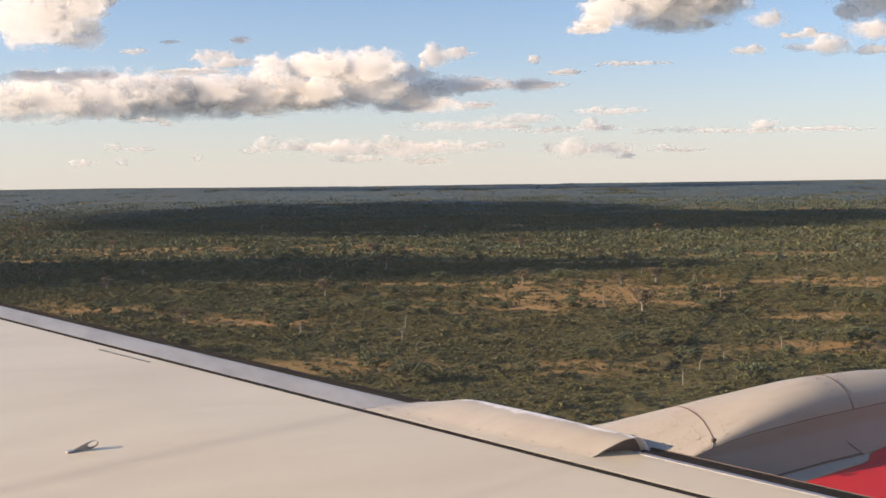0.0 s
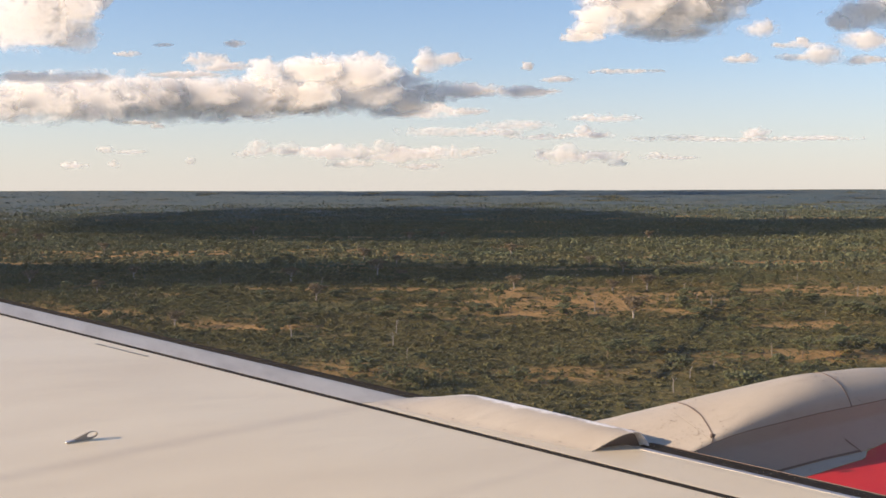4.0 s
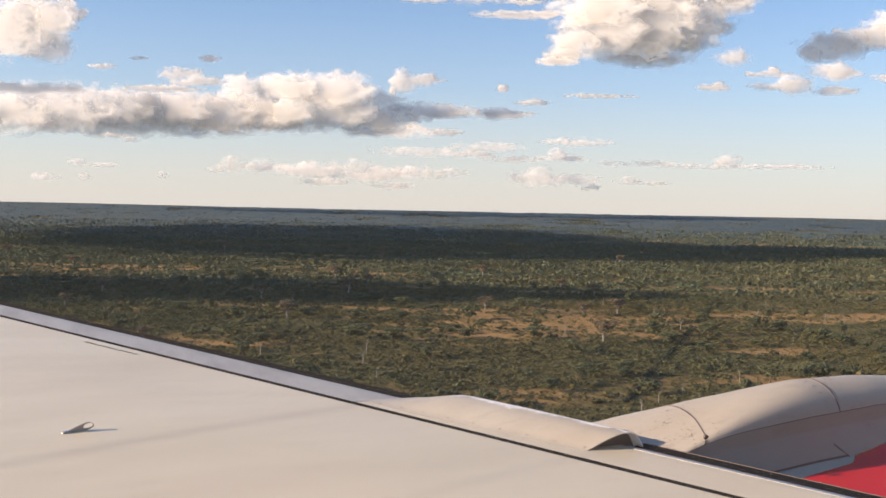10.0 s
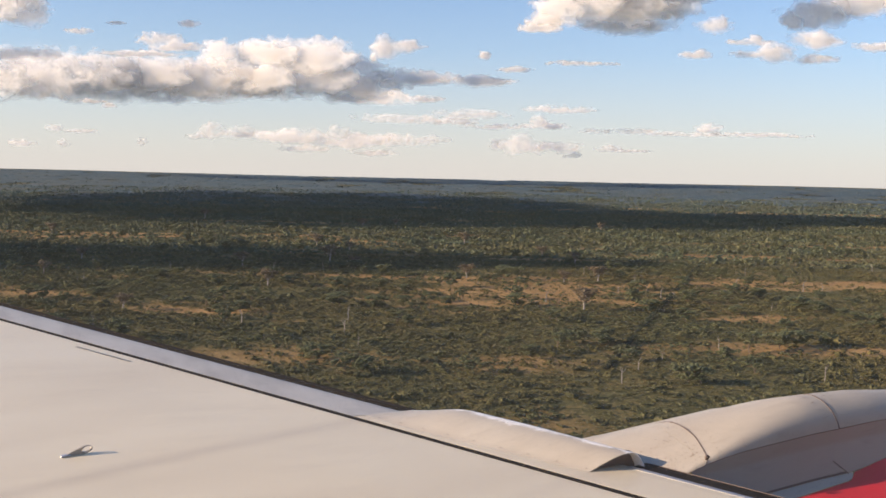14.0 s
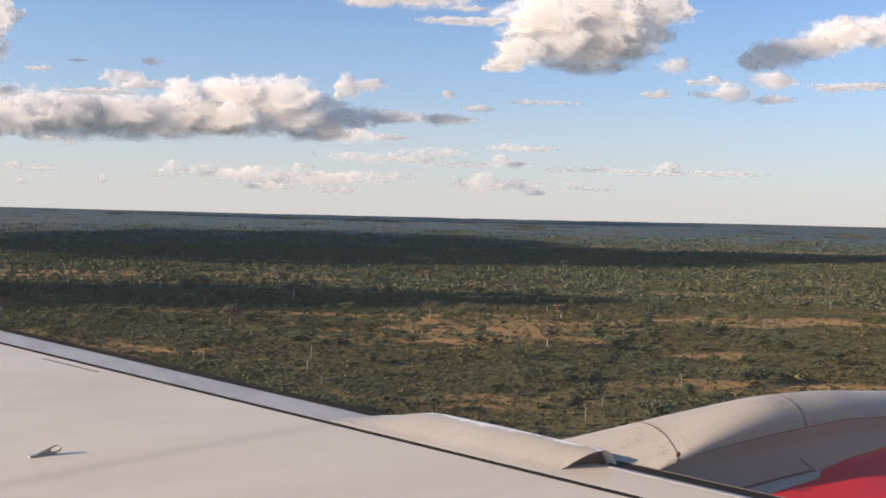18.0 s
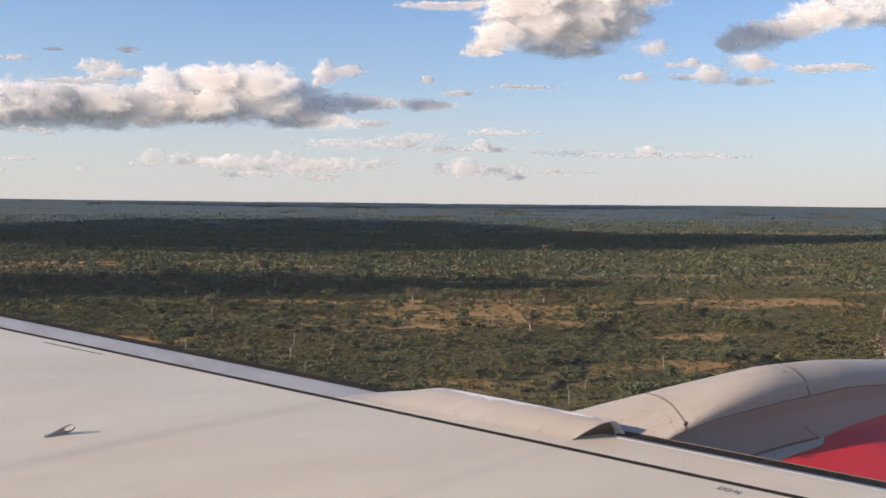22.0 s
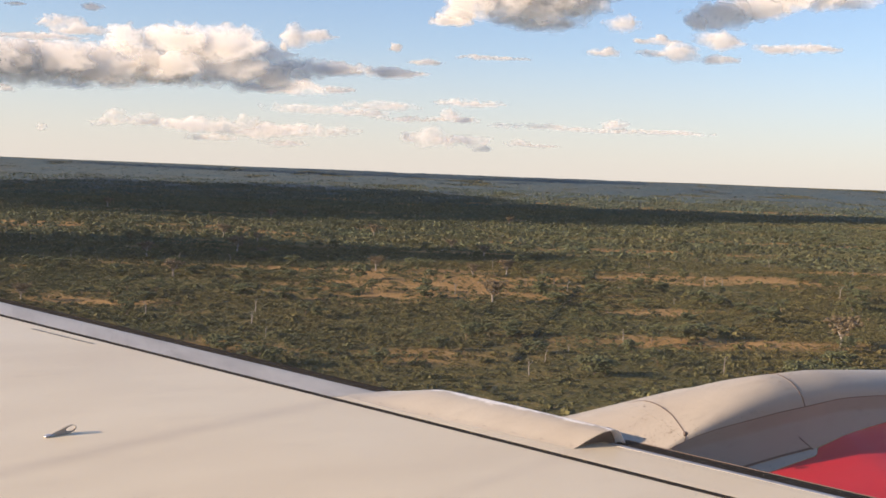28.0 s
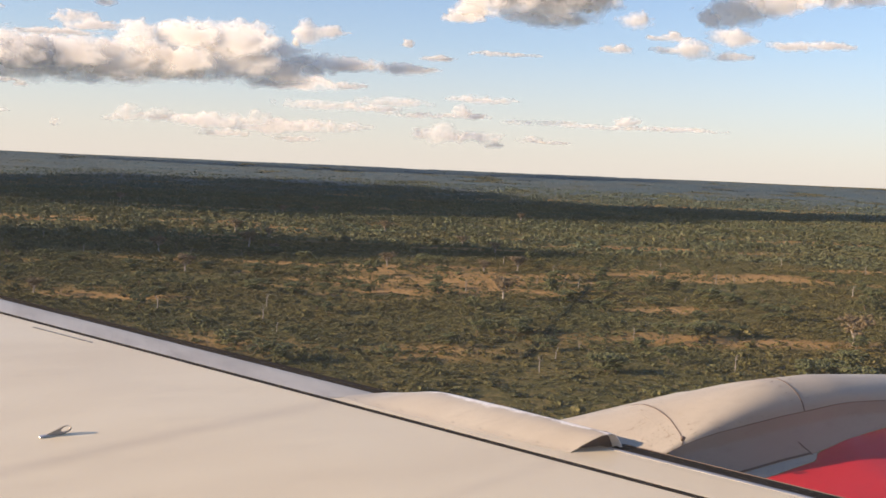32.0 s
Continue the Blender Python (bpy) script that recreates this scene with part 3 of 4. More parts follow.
for f, lean in ((2.355, 0.075), (2.975, -0.05)):
    rows = []
    for q in np.linspace(8, SEAM - 0.05, 30):
        here = f + lean * (SEAM - q) / (SEAM - 10)
        ends = [on_engine(here + w_, q) for w_ in (-0.0022, 0.0022)]
        rows.append([(x_, y_ - 0.0012, tuck(x_, y_, z_) + 0.0012) for x_, y_, z_ in ends])
    plate("panel_seam", rows, 0.002, M_SCREW, engine, "thin dark panel joint")
cowl("panel_seam", 2.28, 4.6, SEAM - 0.07, SEAM + 0.03, M_SCREW, "thin dark panel joint", nf=30, nq=3, clip=False, lift=0.0012)
cowl("panel_seam", 2.278, 2.283, SEAM, STRIP - 0.2, M_SCREW, "thin dark panel joint", nf=2, nq=6, clip=False, lift=0.0012)


def screw(place, parent, r=0.006):
    me = screw.me
    ob = child("screw", me, parent)
    ob.location = place
    ob.scale = (r / 0.006, r / 0.006, 0.3)


bm = bmesh.new()
bmesh.ops.create_cone(bm, cap_ends=True, segments=8, radius1=0.006, radius2=0.0045, depth=0.004)
screw.me = bpy.data.meshes.new("screw")
bm.to_mesh(screw.me)
bm.free()
screw.me.materials.append(M_SCREW)
for k in range(9):
    screw(np.array(arch(3.9 - 0.1 * k)[2]) + (0, 0, 0.002), plane, 0.004)
def rivet(f, q, r):
    x_, y_, z_ = on_engine(f, q)
    screw((x_, y_, tuck(x_, y_, z_) + 0.001), engine, r)


for f, q0, lean in ((2.31, 12, 0.075), (2.405, 12, 0.075), (2.925, 12, -0.05), (3.02, 12, -0.05)):
    for k in range(7):
        q = q0 + k * (SEAM - 1 - q0) / 6
        rivet(f + lean * (SEAM - q) / (SEAM - 10), q, random.uniform(0.002, 0.0045))
for k in range(20):
    screw(on_engine(2.42 + 0.11 * k, SEAM - 1.1, 0.001), engine, random.uniform(0.002, 0.0045))
for r in range(3):
    for k in range(8):
        rivet(2.19 + 0.024 * k + random.uniform(-0.004, 0.004), 15.5 + 1.6 * r, random.uniform(0.0016, 0.0028))
for k in range(9):
    rivet(random.uniform(2.15, 2.36), random.uniform(12, SEAM - 1), random.uniform(0.002, 0.0045))
for k in range(26):
    rivet(2.03 + 0.0125 * k + random.uniform(-0.003, 0.003), 13.2 + random.uniform(-0.25, 0.25), random.uniform(0.0012, 0.003))
for k in range(14):
    rivet(2.97 + random.uniform(-0.05, 0.05), random.uniform(9, SEAM - 1), random.uniform(0.0016, 0.0036))
for k in range(30):
    rivet(2.2 + 0.16 * abs(random.gauss(0, 0.5)), 17.5 + random.gauss(0, 1.6), random.uniform(0.0010, 0.0022))
for k in range(5):
    screw(on_engine(2.66 + 0.075 * k, STRIP + 0.22, 0.002), engine, random.uniform(0.002, 0.0035))
cowl("panel_seam", 2.45, 2.985, STRIP - 0.16, STRIP - 0.01, M_SCREW, "dark joint above the strip", nf=14, nq=3, clip=False, lift=0.0015)
cowl("panel_seam", 2.93, 2.99, lambda f: STRIP - 1.05 + (f - 2.93) / 0.06, lambda f: STRIP - 0.97 + (f - 2.93) / 0.06, M_SCREW, "kinked dark panel joint", nf=6, nq=2, clip=False, lift=0.0015)
bm = bmesh.new()
bmesh.ops.create_icosphere(bm, subdivisions=2, radius=0.009)
bmesh.ops.scale(bm, vec=(1.2, 0.5, 1), verts=bm.verts)
for v in bm.verts:
    v.co *= 1 + 0.25 * math.sin(v.co.x * 700)
latch = part("latch", bm, M_SCREW, engine, "small worn dark latch")
latch.location = on_engine(2.36, SEAM - 0.4, 0.0)

# escape rope eyelet on the wing: a low flat fin with a long eye
FIN = [(-0.055, 0.0), (-0.014, 0.0165), (0.010, 0.0265), (0.026, 0.0285), (0.038, 0.0235), (0.042, 0.0155), (0.036, 0.007), (0.018, 0.0)]


def fin_edge(cx, cz, t):
    ux, uz, best = math.cos(t), math.sin(t), 1.0
    for (x0, z0), (x1, z1) in zip(FIN, FIN[1:] + FIN[:1]):
        den = ux * (z1 - z0) - uz * (x1 - x0)
        if abs(den) < 1e-9:
            continue
        d_ = ((x0 - cx) * (z1 - z0) - (z0 - cz) * (x1 - x0)) / den
        if d_ > 0:
            best = min(best, d_)
    return cx + best * ux, cz + best * uz


bm = bmesh.new()
ring_n = 36
for side in (-0.0035, 0.0035):
    for k in range(ring_n):
        t = 2 * math.pi * k / ring_n
        hx, hz = 0.016 * math.cos(t), 0.0082 * math.sin(t)
        bm.verts.new((0.022 + hx * 0.95 - hz * 0.3, side, 0.0165 + hx * 0.3 + hz * 0.95))
        ex, ez = fin_edge(0.022, 0.0165, math.atan2(hx * 0.3 + hz * 0.95, hx * 0.95 - hz * 0.3))
        bm.verts.new((ex, side, ez))
bm.verts.ensure_lookup_table()
N = 2 * ring_n
for k in range(ring_n):
    a, b2 = 2 * k, 2 * ((k + 1) % ring_n)
    V = bm.verts
    bm.faces.new((V[a], V[b2], V[b2 + 1], V[a + 1]))
    bm.faces.new((V[N + a], V[N + a + 1], V[N + b2 + 1], V[N + b2]))
    bm.faces.new((V[a], V[N + a], V[N + b2], V[b2]))
    bm.faces.new((V[a + 1], V[b2 + 1], V[N + b2 + 1], V[N + a + 1]))
bmesh.ops.recalc_face_normals(bm, faces=bm.faces)
eyelet = part("eyelet", bm, M_BRONZE, plane, "small metal rope eyelet", smooth=False)
eyelet.location = on_wing(3.735, 1.482, 0.001)
eyelet.scale = (1.08, 1.0, 1.0)
eyelet.rotation_euler = (radians(5), 0, radians(16))
bm = bmesh.new()
bmesh.ops.create_cube(bm, size=1, matrix=Matrix.LocRotScale((-0.046, 0, 0.002), Euler((0, radians(-6), 0)), (0.03, 0.02, 0.005)))
bmesh.ops.bevel(bm, geom=bm.edges[:], offset=0.002, segments=1, affect="EDGES")
part("foot", bm, M_METAL, eyelet)

# faded stencil marks beside the slat gap, too small to read
rng = random.Random(4)
o = 5.49
while o > 5.12:
    w_ = rng.uniform(0.012, 0.035)
    bm = bmesh.new()
    bmesh.ops.create_cube(bm, size=1, matrix=Matrix.Diagonal((0.013, w_, 0.002, 1)))
    mark = part("stencil_mark", bm, M_INK, plane, smooth=False)
    mark.location, mark.rotation_euler = on_wing(o, 0.42 - 0.02 * (5.49 - o), 0.0015), (0, 0, radians(28))
    o -= w_ + rng.uniform(0.003, 0.012)

# the start of a painted warning near the seal
font = bpy.data.curves.new("warning_text", "FONT")
font.body, font.size, font.extrude = "DO N", 0.037, 0.0002
tmp = bpy.data.objects.new("warning_text", font)
scene.collection.objects.link(tmp)
bpy.context.view_layer.update()
text_mesh = bpy.data.meshes.new_from_object(tmp.evaluated_get(bpy.context.evaluated_depsgraph_get()))
bpy.data.objects.remove(tmp)
text_mesh.materials.clear()
text_mesh.materials.append(M_INK)
words = child("warning_text", text_mesh, plane, "black painted warning letters")
p0, p1 = Vector(on_wing(2.455, 0.425, 0.0007)), Vector(on_wing(2.36, 0.437, 0.0007))
ux = (p1 - p0).normalized()
uz = ux.cross(Vector((1, 0, 0.03))).normalized()
uz = uz if uz.z > 0 else -uz
uy = uz.cross(ux) * 1.2
ux = ux * 0.76
words.matrix_local = Matrix(((ux.x, uy.x, uz.x, p0.x), (ux.y, uy.y, uz.y, p0.y), (ux.z, uy.z, uz.z, p0.z), (0, 0, 0, 1)))

# ---- clouds in view: heaps given by direction and distance ----
bm = bmesh.new()
bmesh.ops.create_icosphere(bm, subdivisions=1, radius=1)
bm.verts.ensure_lookup_table()
ICO = {1: (np.array([v.co[:] for v in bm.verts]), np.array([[v.index for v in f.verts] for f in bm.faces]))}
bm.free()


def puffs(centres, radii, sub, rough, seed):
    V, F = ICO[sub]
    vs, fs, k = [], [], 0
    for cc, rr in zip(centres, radii):
        P = V * rr + cc
        s = np.mean(rr)
        dn = fbm(P / (s * 0.9), 3, seed) - 0.5
        vs.append(cc + V * rr * (1 + rough * 2 * dn)[:, None])
        fs.append(F + k)
        k += len(V)
    return np.concatenate(vs), np.concatenate(fs)


FPX = 784 / math.tan(radians(23.2))


def sky_place(px, py, dist):
    """A place in the sky, dist away along y, by its column and its row above the horizon row 417."""
    return np.array([(px - 784) / FPX * dist, dist, H + (417 - py) / FPX * dist])


def billow(p, octaves, seed):
    total, amp, norm = 0, 1.0, 0
    for o in range(octaves):
        total = total + amp * np.abs(2 * vnoise(p * 2.03 ** o + 9.1 * o, seed + o) - 1)
        norm += amp
        amp *= 0.55
    return total / norm


def two_sided(grid_mask, front, back, dense, name, core=0.8):
    """A body from two matching grids of points, kept where the mask holds; its back closes the dense core alone."""
    n_, m_ = grid_mask.shape

    def cells(mask):
        i, j = np.nonzero(mask)
        a, b2, c2, d2 = i * m_ + j, (i + 1) * m_ + j, (i + 1) * m_ + j + 1, i * m_ + j + 1
        return np.concatenate([np.stack([a, b2, c2], -1), np.stack([a, c2, d2], -1)])

    solid = dense > core
    f = cells(grid_mask[:-1, :-1] | grid_mask[1:, :-1] | grid_mask[:-1, 1:] | grid_mask[1:, 1:])
    f2 = cells(solid[:-1, :-1] & solid[1:, :-1] & solid[:-1, 1:] & solid[1:, 1:])
    f = np.concatenate([f, f2[:, ::-1] + n_ * m_])
    v = np.concatenate([front.reshape(-1, 3), back.reshape(-1, 3)])
    keep, inv = np.unique(f, return_inverse=True)
    me = tri_mesh(name, v[keep], inv.reshape(-1, 3), M_CLOUD)
    at = me.attributes.new("dense", "FLOAT", "POINT")
    at.data.foreach_set("value", np.concatenate([dense.ravel(), dense.ravel()])[keep].astype(np.float32))
    return me


def blurred(a, cells):
    """The array a, smoothed over about that many cells each way."""
    r = max(int(round(cells)), 1)
    for _ in range(3):
        for ax in (0, 1):
            c_ = np.cumsum(np.pad(a, [(r + 1, r) if q == ax else (0, 0) for q in (0, 1)], mode="edge"), axis=ax)
            a = (np.take(c_, range(2 * r + 1, c_.shape[ax]), ax) - np.take(c_, range(0, c_.shape[ax] - 2 * r - 1), ax)) / (2 * r + 1)
    return a


def cloud_body(dist, blobs, seed, soft, ragged, fine, grow, cap, puff, slant, lean=0.0, most=34):
    """blobs: column, row, half width, half height. Low heaps with billowing tops, slack bases and thin, torn edges.
    slant and lean turn the heap's face aside and downwards."""
    B = np.array(blobs, float) * (1, 1, grow, grow)
    k = dist / FPX
    size = float(np.clip(np.median(B[:, 3]), 6, most))
    step = float(np.clip(size / 14, 0.8, 2.0))
    X, Y = np.meshgrid(np.arange((B[:, 0] - B[:, 2] * 1.5).min(), (B[:, 0] + B[:, 2] * 1.5).max(), step),
                       np.arange((B[:, 1] - B[:, 3] * 1.7).min(), (B[:, 1] + B[:, 3] * 1.7).max(), step), indexing="ij")
    P = (np.stack([X.ravel() / size, Y.ravel() / size * 1.2, 0 * X.ravel()], -1) + seed * 3.7) * fine
    warp = np.stack([fbm(P * 1.1, 4, seed + 5), fbm(P * 1.1, 4, seed + 9), 0 * P[:, 0]], -1) - 0.5
    bil = billow(P * 0.9 + warp * 0.8, 5, seed).reshape(X.shape)
    nz = fbm(P * (0.5, 1.1, 1) + warp * 1.3, 5, seed + 3).reshape(X.shape)
    wx = X + warp[:, 0].reshape(X.shape) * size * 1.1
    wy = Y + warp[:, 1].reshape(X.shape) * size * 0.8
    e, dome, foot, tall_, wsum = np.full(X.shape, -40.0), np.full(X.shape, -40.0), 0, 0, 1e-9
    for bx, by, bw, bh in B:
        dy = (wy - by) / bh
        dy = np.where(dy > 0, dy * 1.2, dy)
        own = np.clip(1 - ((wx - bx) / bw) ** 2 - dy ** 2, -6, 1)
        e = np.logaddexp(e, 5 * own)
        # each heap bulges out nearest its sunny shoulder
        sun_ = np.clip(1 - ((wx - bx + 0.3 * bw) / bw) ** 2 - ((wy - by + 0.25 * bh) / bh) ** 2, 0, 1)
        dome = np.logaddexp(dome, 9 * np.sqrt(sun_) * min(bh, bw) / size)
        w_ = np.exp(5 * own)
        foot, tall_, wsum = foot + w_ * (by + 0.75 * bh), tall_ + w_ * bh, wsum + w_
    foot, tall_ = foot / wsum, tall_ / wsum
    e, dome = np.clip(e / 5, -2, 0.95), np.maximum(dome / 9, 0)
    calm = np.clip((foot - Y) / tall_ * 0.9 + 0.3, 0.2, 1)
    field = e + ragged * (calm * 1.2 * (0.48 - bil) + 1.5 * (nz - 0.5))
    under = np.clip((foot - Y) / (1.5 * tall_), 0, 1)
    edge = np.clip(field * 2.0, 0, 1)
    lumps = billow(P * 0.9 + warp * 0.8, 3, seed).reshape(X.shape)
    T = edge * np.maximum(0.75 * dome * (0.15 + 0.85 * under) + 0.24 * (0.7 - lumps) * calm + 0.3 * (nz - 0.4), 0)
    T = k * size * puff * (0.7 * blurred(T, size * 0.12 / step) + 0.3 * blurred(T, size * 0.04 / step))
    dense = cap * np.clip(field / (soft * (1.5 - 0.7 * calm)), 0, 1)
    D = dist + slant * (X - B[0, 0]) * k + lean * (Y - B[0, 1]) * k
    W = np.stack([(X - 784) / FPX * D, D, H + (417 - Y) / FPX * D], -1)
    base = np.array([(B[0, 0] - 784) * k, dist, H + (417 - B[0, 1]) * k])
    off = np.stack([0 * T, T, 0 * T], -1)
    return two_sided(dense > 0.06, W - off - base, W + off * 0.5 - base, dense, "cloud"), base


def cloud(label, *given, **shape):
    me, base = cloud_body(*given, **shape)
    ob = new("cloud", me)
    ob.location = base
    return tagged(ob, label, "cloud", "clouds over the savanna")


def cloud_bank(label, dist, heaps, seed):
    """A bank of overlapping heaps: column, row, half width, half height, and how far each turns to the sun, -1 to 1."""
    ob = thing("cloud", label, "cloud", pose(*sky_place(*heaps[0][:2], dist)), "clouds over the savanna")
    for k, (x_, y_, w_, h_, sunny) in enumerate(heaps):
        slant = -0.25 - (0.22 if sunny > 0 else 0.13) * sunny
        lean = -(0.15 if sunny > 0 else 0.05) * sunny
        me, base = cloud_body(dist - 14 * sunny + 7 * (k % 3), [(x_, y_, w_, h_)], seed * 20 + k, soft=1.4, ragged=0.95, fine=0.85, grow=1.5, cap=0.97 if sunny > -0.35 else 0.84, puff=0.3 if sunny > 0 else 0.16,
                              slant=slant, lean=lean, most=20)
        child("puff", me, ob, "sunlit cream heap" if sunny > 0.3 else "shaded grey heap" if sunny < -0.3 else "").location = Vector(base) - ob.location


SMALL, LOW, GREY = ("small cream cumulus puff in blue sky",
                         "low pale cream cloud near the horizon", "thin grey cloud streak in shadow")
cloud_bank("long bank of cream cumulus with a flat grey base", 4300, [(-2, 256, 90, 38, 0.9), (78, 246, 80, 32, 0.6), (149, 261, 90, 34, -0.6), (229, 243, 60, 28, 0.6), (279, 255, 80, 32, 0.2), (350, 215, 32, 26, 0.9), (339, 248, 70, 26, 0.4), (410, 252, 40, 22, 0.7), (199, 276, 200, 18, -1), (-103, 257, 80, 36, 0.8), (-194, 262, 80, 30, 0.5), (309, 270, 110, 12, -0.8), (169, 246, 40, 24, -0.3)], 11)
cloud_bank("heaped cream cumulus with trailing ragged streaks", 4250, [(480, 210, 75, 30, 0.9), (440, 205, 40, 22, 0.9), (540, 212, 45, 24, 0.7), (420, 250, 45, 22, 0.8), (480, 245, 80, 28, 0.3), (580, 234, 60, 22, -0.5), (570, 259, 60, 20, 0.2), (670, 243, 70, 12, 0), (720, 245, 35, 7, -0.3), (610, 277, 65, 13, 0.8), (460, 270, 60, 14, -0.4), (620, 257, 60, 8, -0.8)], 12)
cloud_bank("large bright cumulus, cream above and grey below", 3900, [(863, 70, 65, 7, 0.6), (988, 92, 50, 40, 1), (912, 151, 30, 8, 1), (942, 127, 32, 24, 1), (926, 141, 26, 14, 1), (1037, 50, 80, 34, 0.7), (977, 60, 60, 25, 0.8), (1126, 40, 90, 34, 0.5), (1176, 44, 50, 25, 0.4), (1087, 89, 85, 42, 0.1), (1057, 127, 75, 30, -0.6), (1067, 147, 55, 14, -1), (1156, 84, 50, 22, -0.7), (1215, 49, 25, 14, -0.6), (1037, 94, 90, 45, 0.7), (1107, 114, 60, 25, -0.8)], 13)
cloud_bank("tall ragged cream cumulus tower", 4600, [(24, 82, 30, 26, 0.8), (39, 64, 14, 16, 0.8), (-1, 107, 38, 28, 0.7), (-31, 97, 60, 36, 0.7), (-2, 142, 42, 24, 0), (-82, 122, 60, 45, 0.5), (59, 82, 14, 12, 0.8)], 14)
cloud_bank("rising chain of cream cumulus with a grey foot", 4000, [(1350, 133, 14, 14, 0.5), (1384, 123, 45, 22, -1), (1424, 113, 45, 18, -0.7), (1473, 103, 35, 16, -0.2), (1502, 83, 45, 22, 0.8), (1517, 63, 14, 16, 0.8), (1552, 78, 50, 24, 0.8), (1620, 68, 50, 24, 0.7)], 15)
SMALL_ = dict(soft=1.5, ragged=1.0, fine=0.8, grow=1.45, cap=0.88, puff=0.7, slant=-0.35)
SMALLS = [
    [(749, 32, 85, 20), (679, 43, 35, 9), (798, 38, 40, 14), (848, 48, 30, 4)],
    [(1223, 138, 28, 13)],
    [(1190, 191, 22, 7)],
    [(1326, 185, 27, 16), (1286, 190, 24, 6)],
    [(1281, 168, 30, 6), (1289, 164, 10, 9)],
    [(1395, 164, 35, 14)],
    [(1395, 195, 35, 8)],
    [(1513, 172, 40, 7), (1573, 167, 40, 8)],
    [(644, 191, 18, 18), (684, 187, 26, 10), (625, 209, 6, 7)],
    [(814, 245, 45, 9)],
    [(874, 223, 22, 5)],
    [(720, 277, 20, 6)],
    [(244, 183, 32, 12), (279, 196, 38, 8), (214, 209, 60, 5)],
    [(109, 170, 22, 5)],
    [(151, 27, 28, 14)],
    [(988, 210, 50, 4)],
    [(819, 199, 10, 6)],
    [(128, 293, 25, 4)],
    [(162, 300, 12, 5)],
]
for k, bl in enumerate(SMALLS):
    cloud(SMALL, 3600 + 60 * (k % 7), bl, 16 + k, **SMALL_)
GREYS = [
    [(-2, 214, 70, 10), (-82, 212, 60, 10)],
    [(302, 155, 18, 7)],
    [(174, 155, 16, 3)],
]
for k, bl in enumerate(GREYS):
    cloud(GREY, 3850 + 60 * k, bl, 36 + k, soft=1.4, ragged=0.8, fine=0.7, grow=1.35, cap=0.7, puff=0.4, slant=0.25)
LOWS = [
    (959, 291, 45, 7), (917, 313, 14, 9), (929, 321, 30, 6), (680, 314, 70, 8), (770, 316, 30, 7), (800, 303, 50, 8), (840, 323, 40, 5), (1069, 327, 70, 5),
    (1213, 319, 18, 9), (1178, 330, 60, 4), (1298, 328, 70, 4), (346, 342, 20, 12), (395, 345, 22, 11), (319, 350, 20, 6), (480, 350, 50, 12), (570, 341, 20, 10),
    (580, 354, 60, 12), (510, 369, 35, 6), (670, 351, 50, 10), (725, 351, 30, 9), (630, 374, 25, 6), (885, 355, 32, 14), (945, 358, 40, 10), (980, 370, 14, 6),
    (850, 356, 14, 9), (1041, 357, 18, 6), (1079, 360, 30, 3), (63, 343, 12, 7), (2, 369, 20, 6), (108, 346, 22, 4), (219, 361, 8, 6), (78, 368, 10, 6),
]
for k, bl in enumerate(LOWS):
    cloud(LOW, 4700 + (k % 5) * 25, [bl], 40 + k, soft=1.7, ragged=1.0, fine=0.8, grow=1.5, cap=(0.8, 0.68, 0.86, 0.62)[k % 4], puff=0.7, slant=-0.4)


# unseen clouds added up-sun of the plain to throw the broad shadows on it
def shade_cloud(patches, base_h, seed):
    off = np.array(TO_SUN) * (base_h / TO_SUN.z)
    B = np.array(patches, float)
    X, Y = np.meshgrid(np.arange((B[:, 0] - B[:, 2] * 1.4).min(), (B[:, 0] + B[:, 2] * 1.4).max(), 22.0),
                       np.arange((B[:, 1] - B[:, 3] * 1.4).min(), (B[:, 1] + B[:, 3] * 1.4).max(), 22.0), indexing="ij")
    P = np.stack([X.ravel() / 260, Y.ravel() / 160, 0 * X.ravel()], -1) + seed
    nz, bil = fbm(P, 4, seed).reshape(X.shape), billow(P * 1.6, 4, seed + 2).reshape(X.shape)
    e = np.full(X.shape, -9.0)
    for bx, by, bw, bh in B:
        e = np.maximum(e, 1 - ((X - bx) / bw) ** 2 - ((Y - by) / bh) ** 2)
    field = np.clip(e, -2, 0.9) + 0.9 * (nz - 0.45) + 0.4 * (0.5 - bil)
    T = 34 * np.sqrt(np.clip(field, 0, 1.2)) * (1.2 - 0.6 * bil)
    dense = 0.85 * np.clip(field / 0.6, 0, 1)
    W = np.stack([X, Y, 0 * X], -1)
    base = np.array([B[0, 0], B[0, 1], 0])
    up = np.stack([0 * T, 0 * T, T], -1)
    ob = new("cloud", two_sided(field > 0, W + up - base, W - up * 0.2 - base, dense, "cloud", 0.5))
    ob.location = base + off
    tagged(ob, "broad flat based cumulus cloud out of view, shading the plain", "cloud", "clouds over the savanna")


shade_cloud([(-150, 2600, 660, 980), (330, 2300, 420, 520), (-620, 2600, 480, 850), (680, 2400, 360, 280), (1120, 2420, 420, 170)], 950, 71)
shade_cloud([(-270, 1060, 290, 180), (-540, 1010, 230, 190), (-10, 1080, 190, 90)], 620, 73)


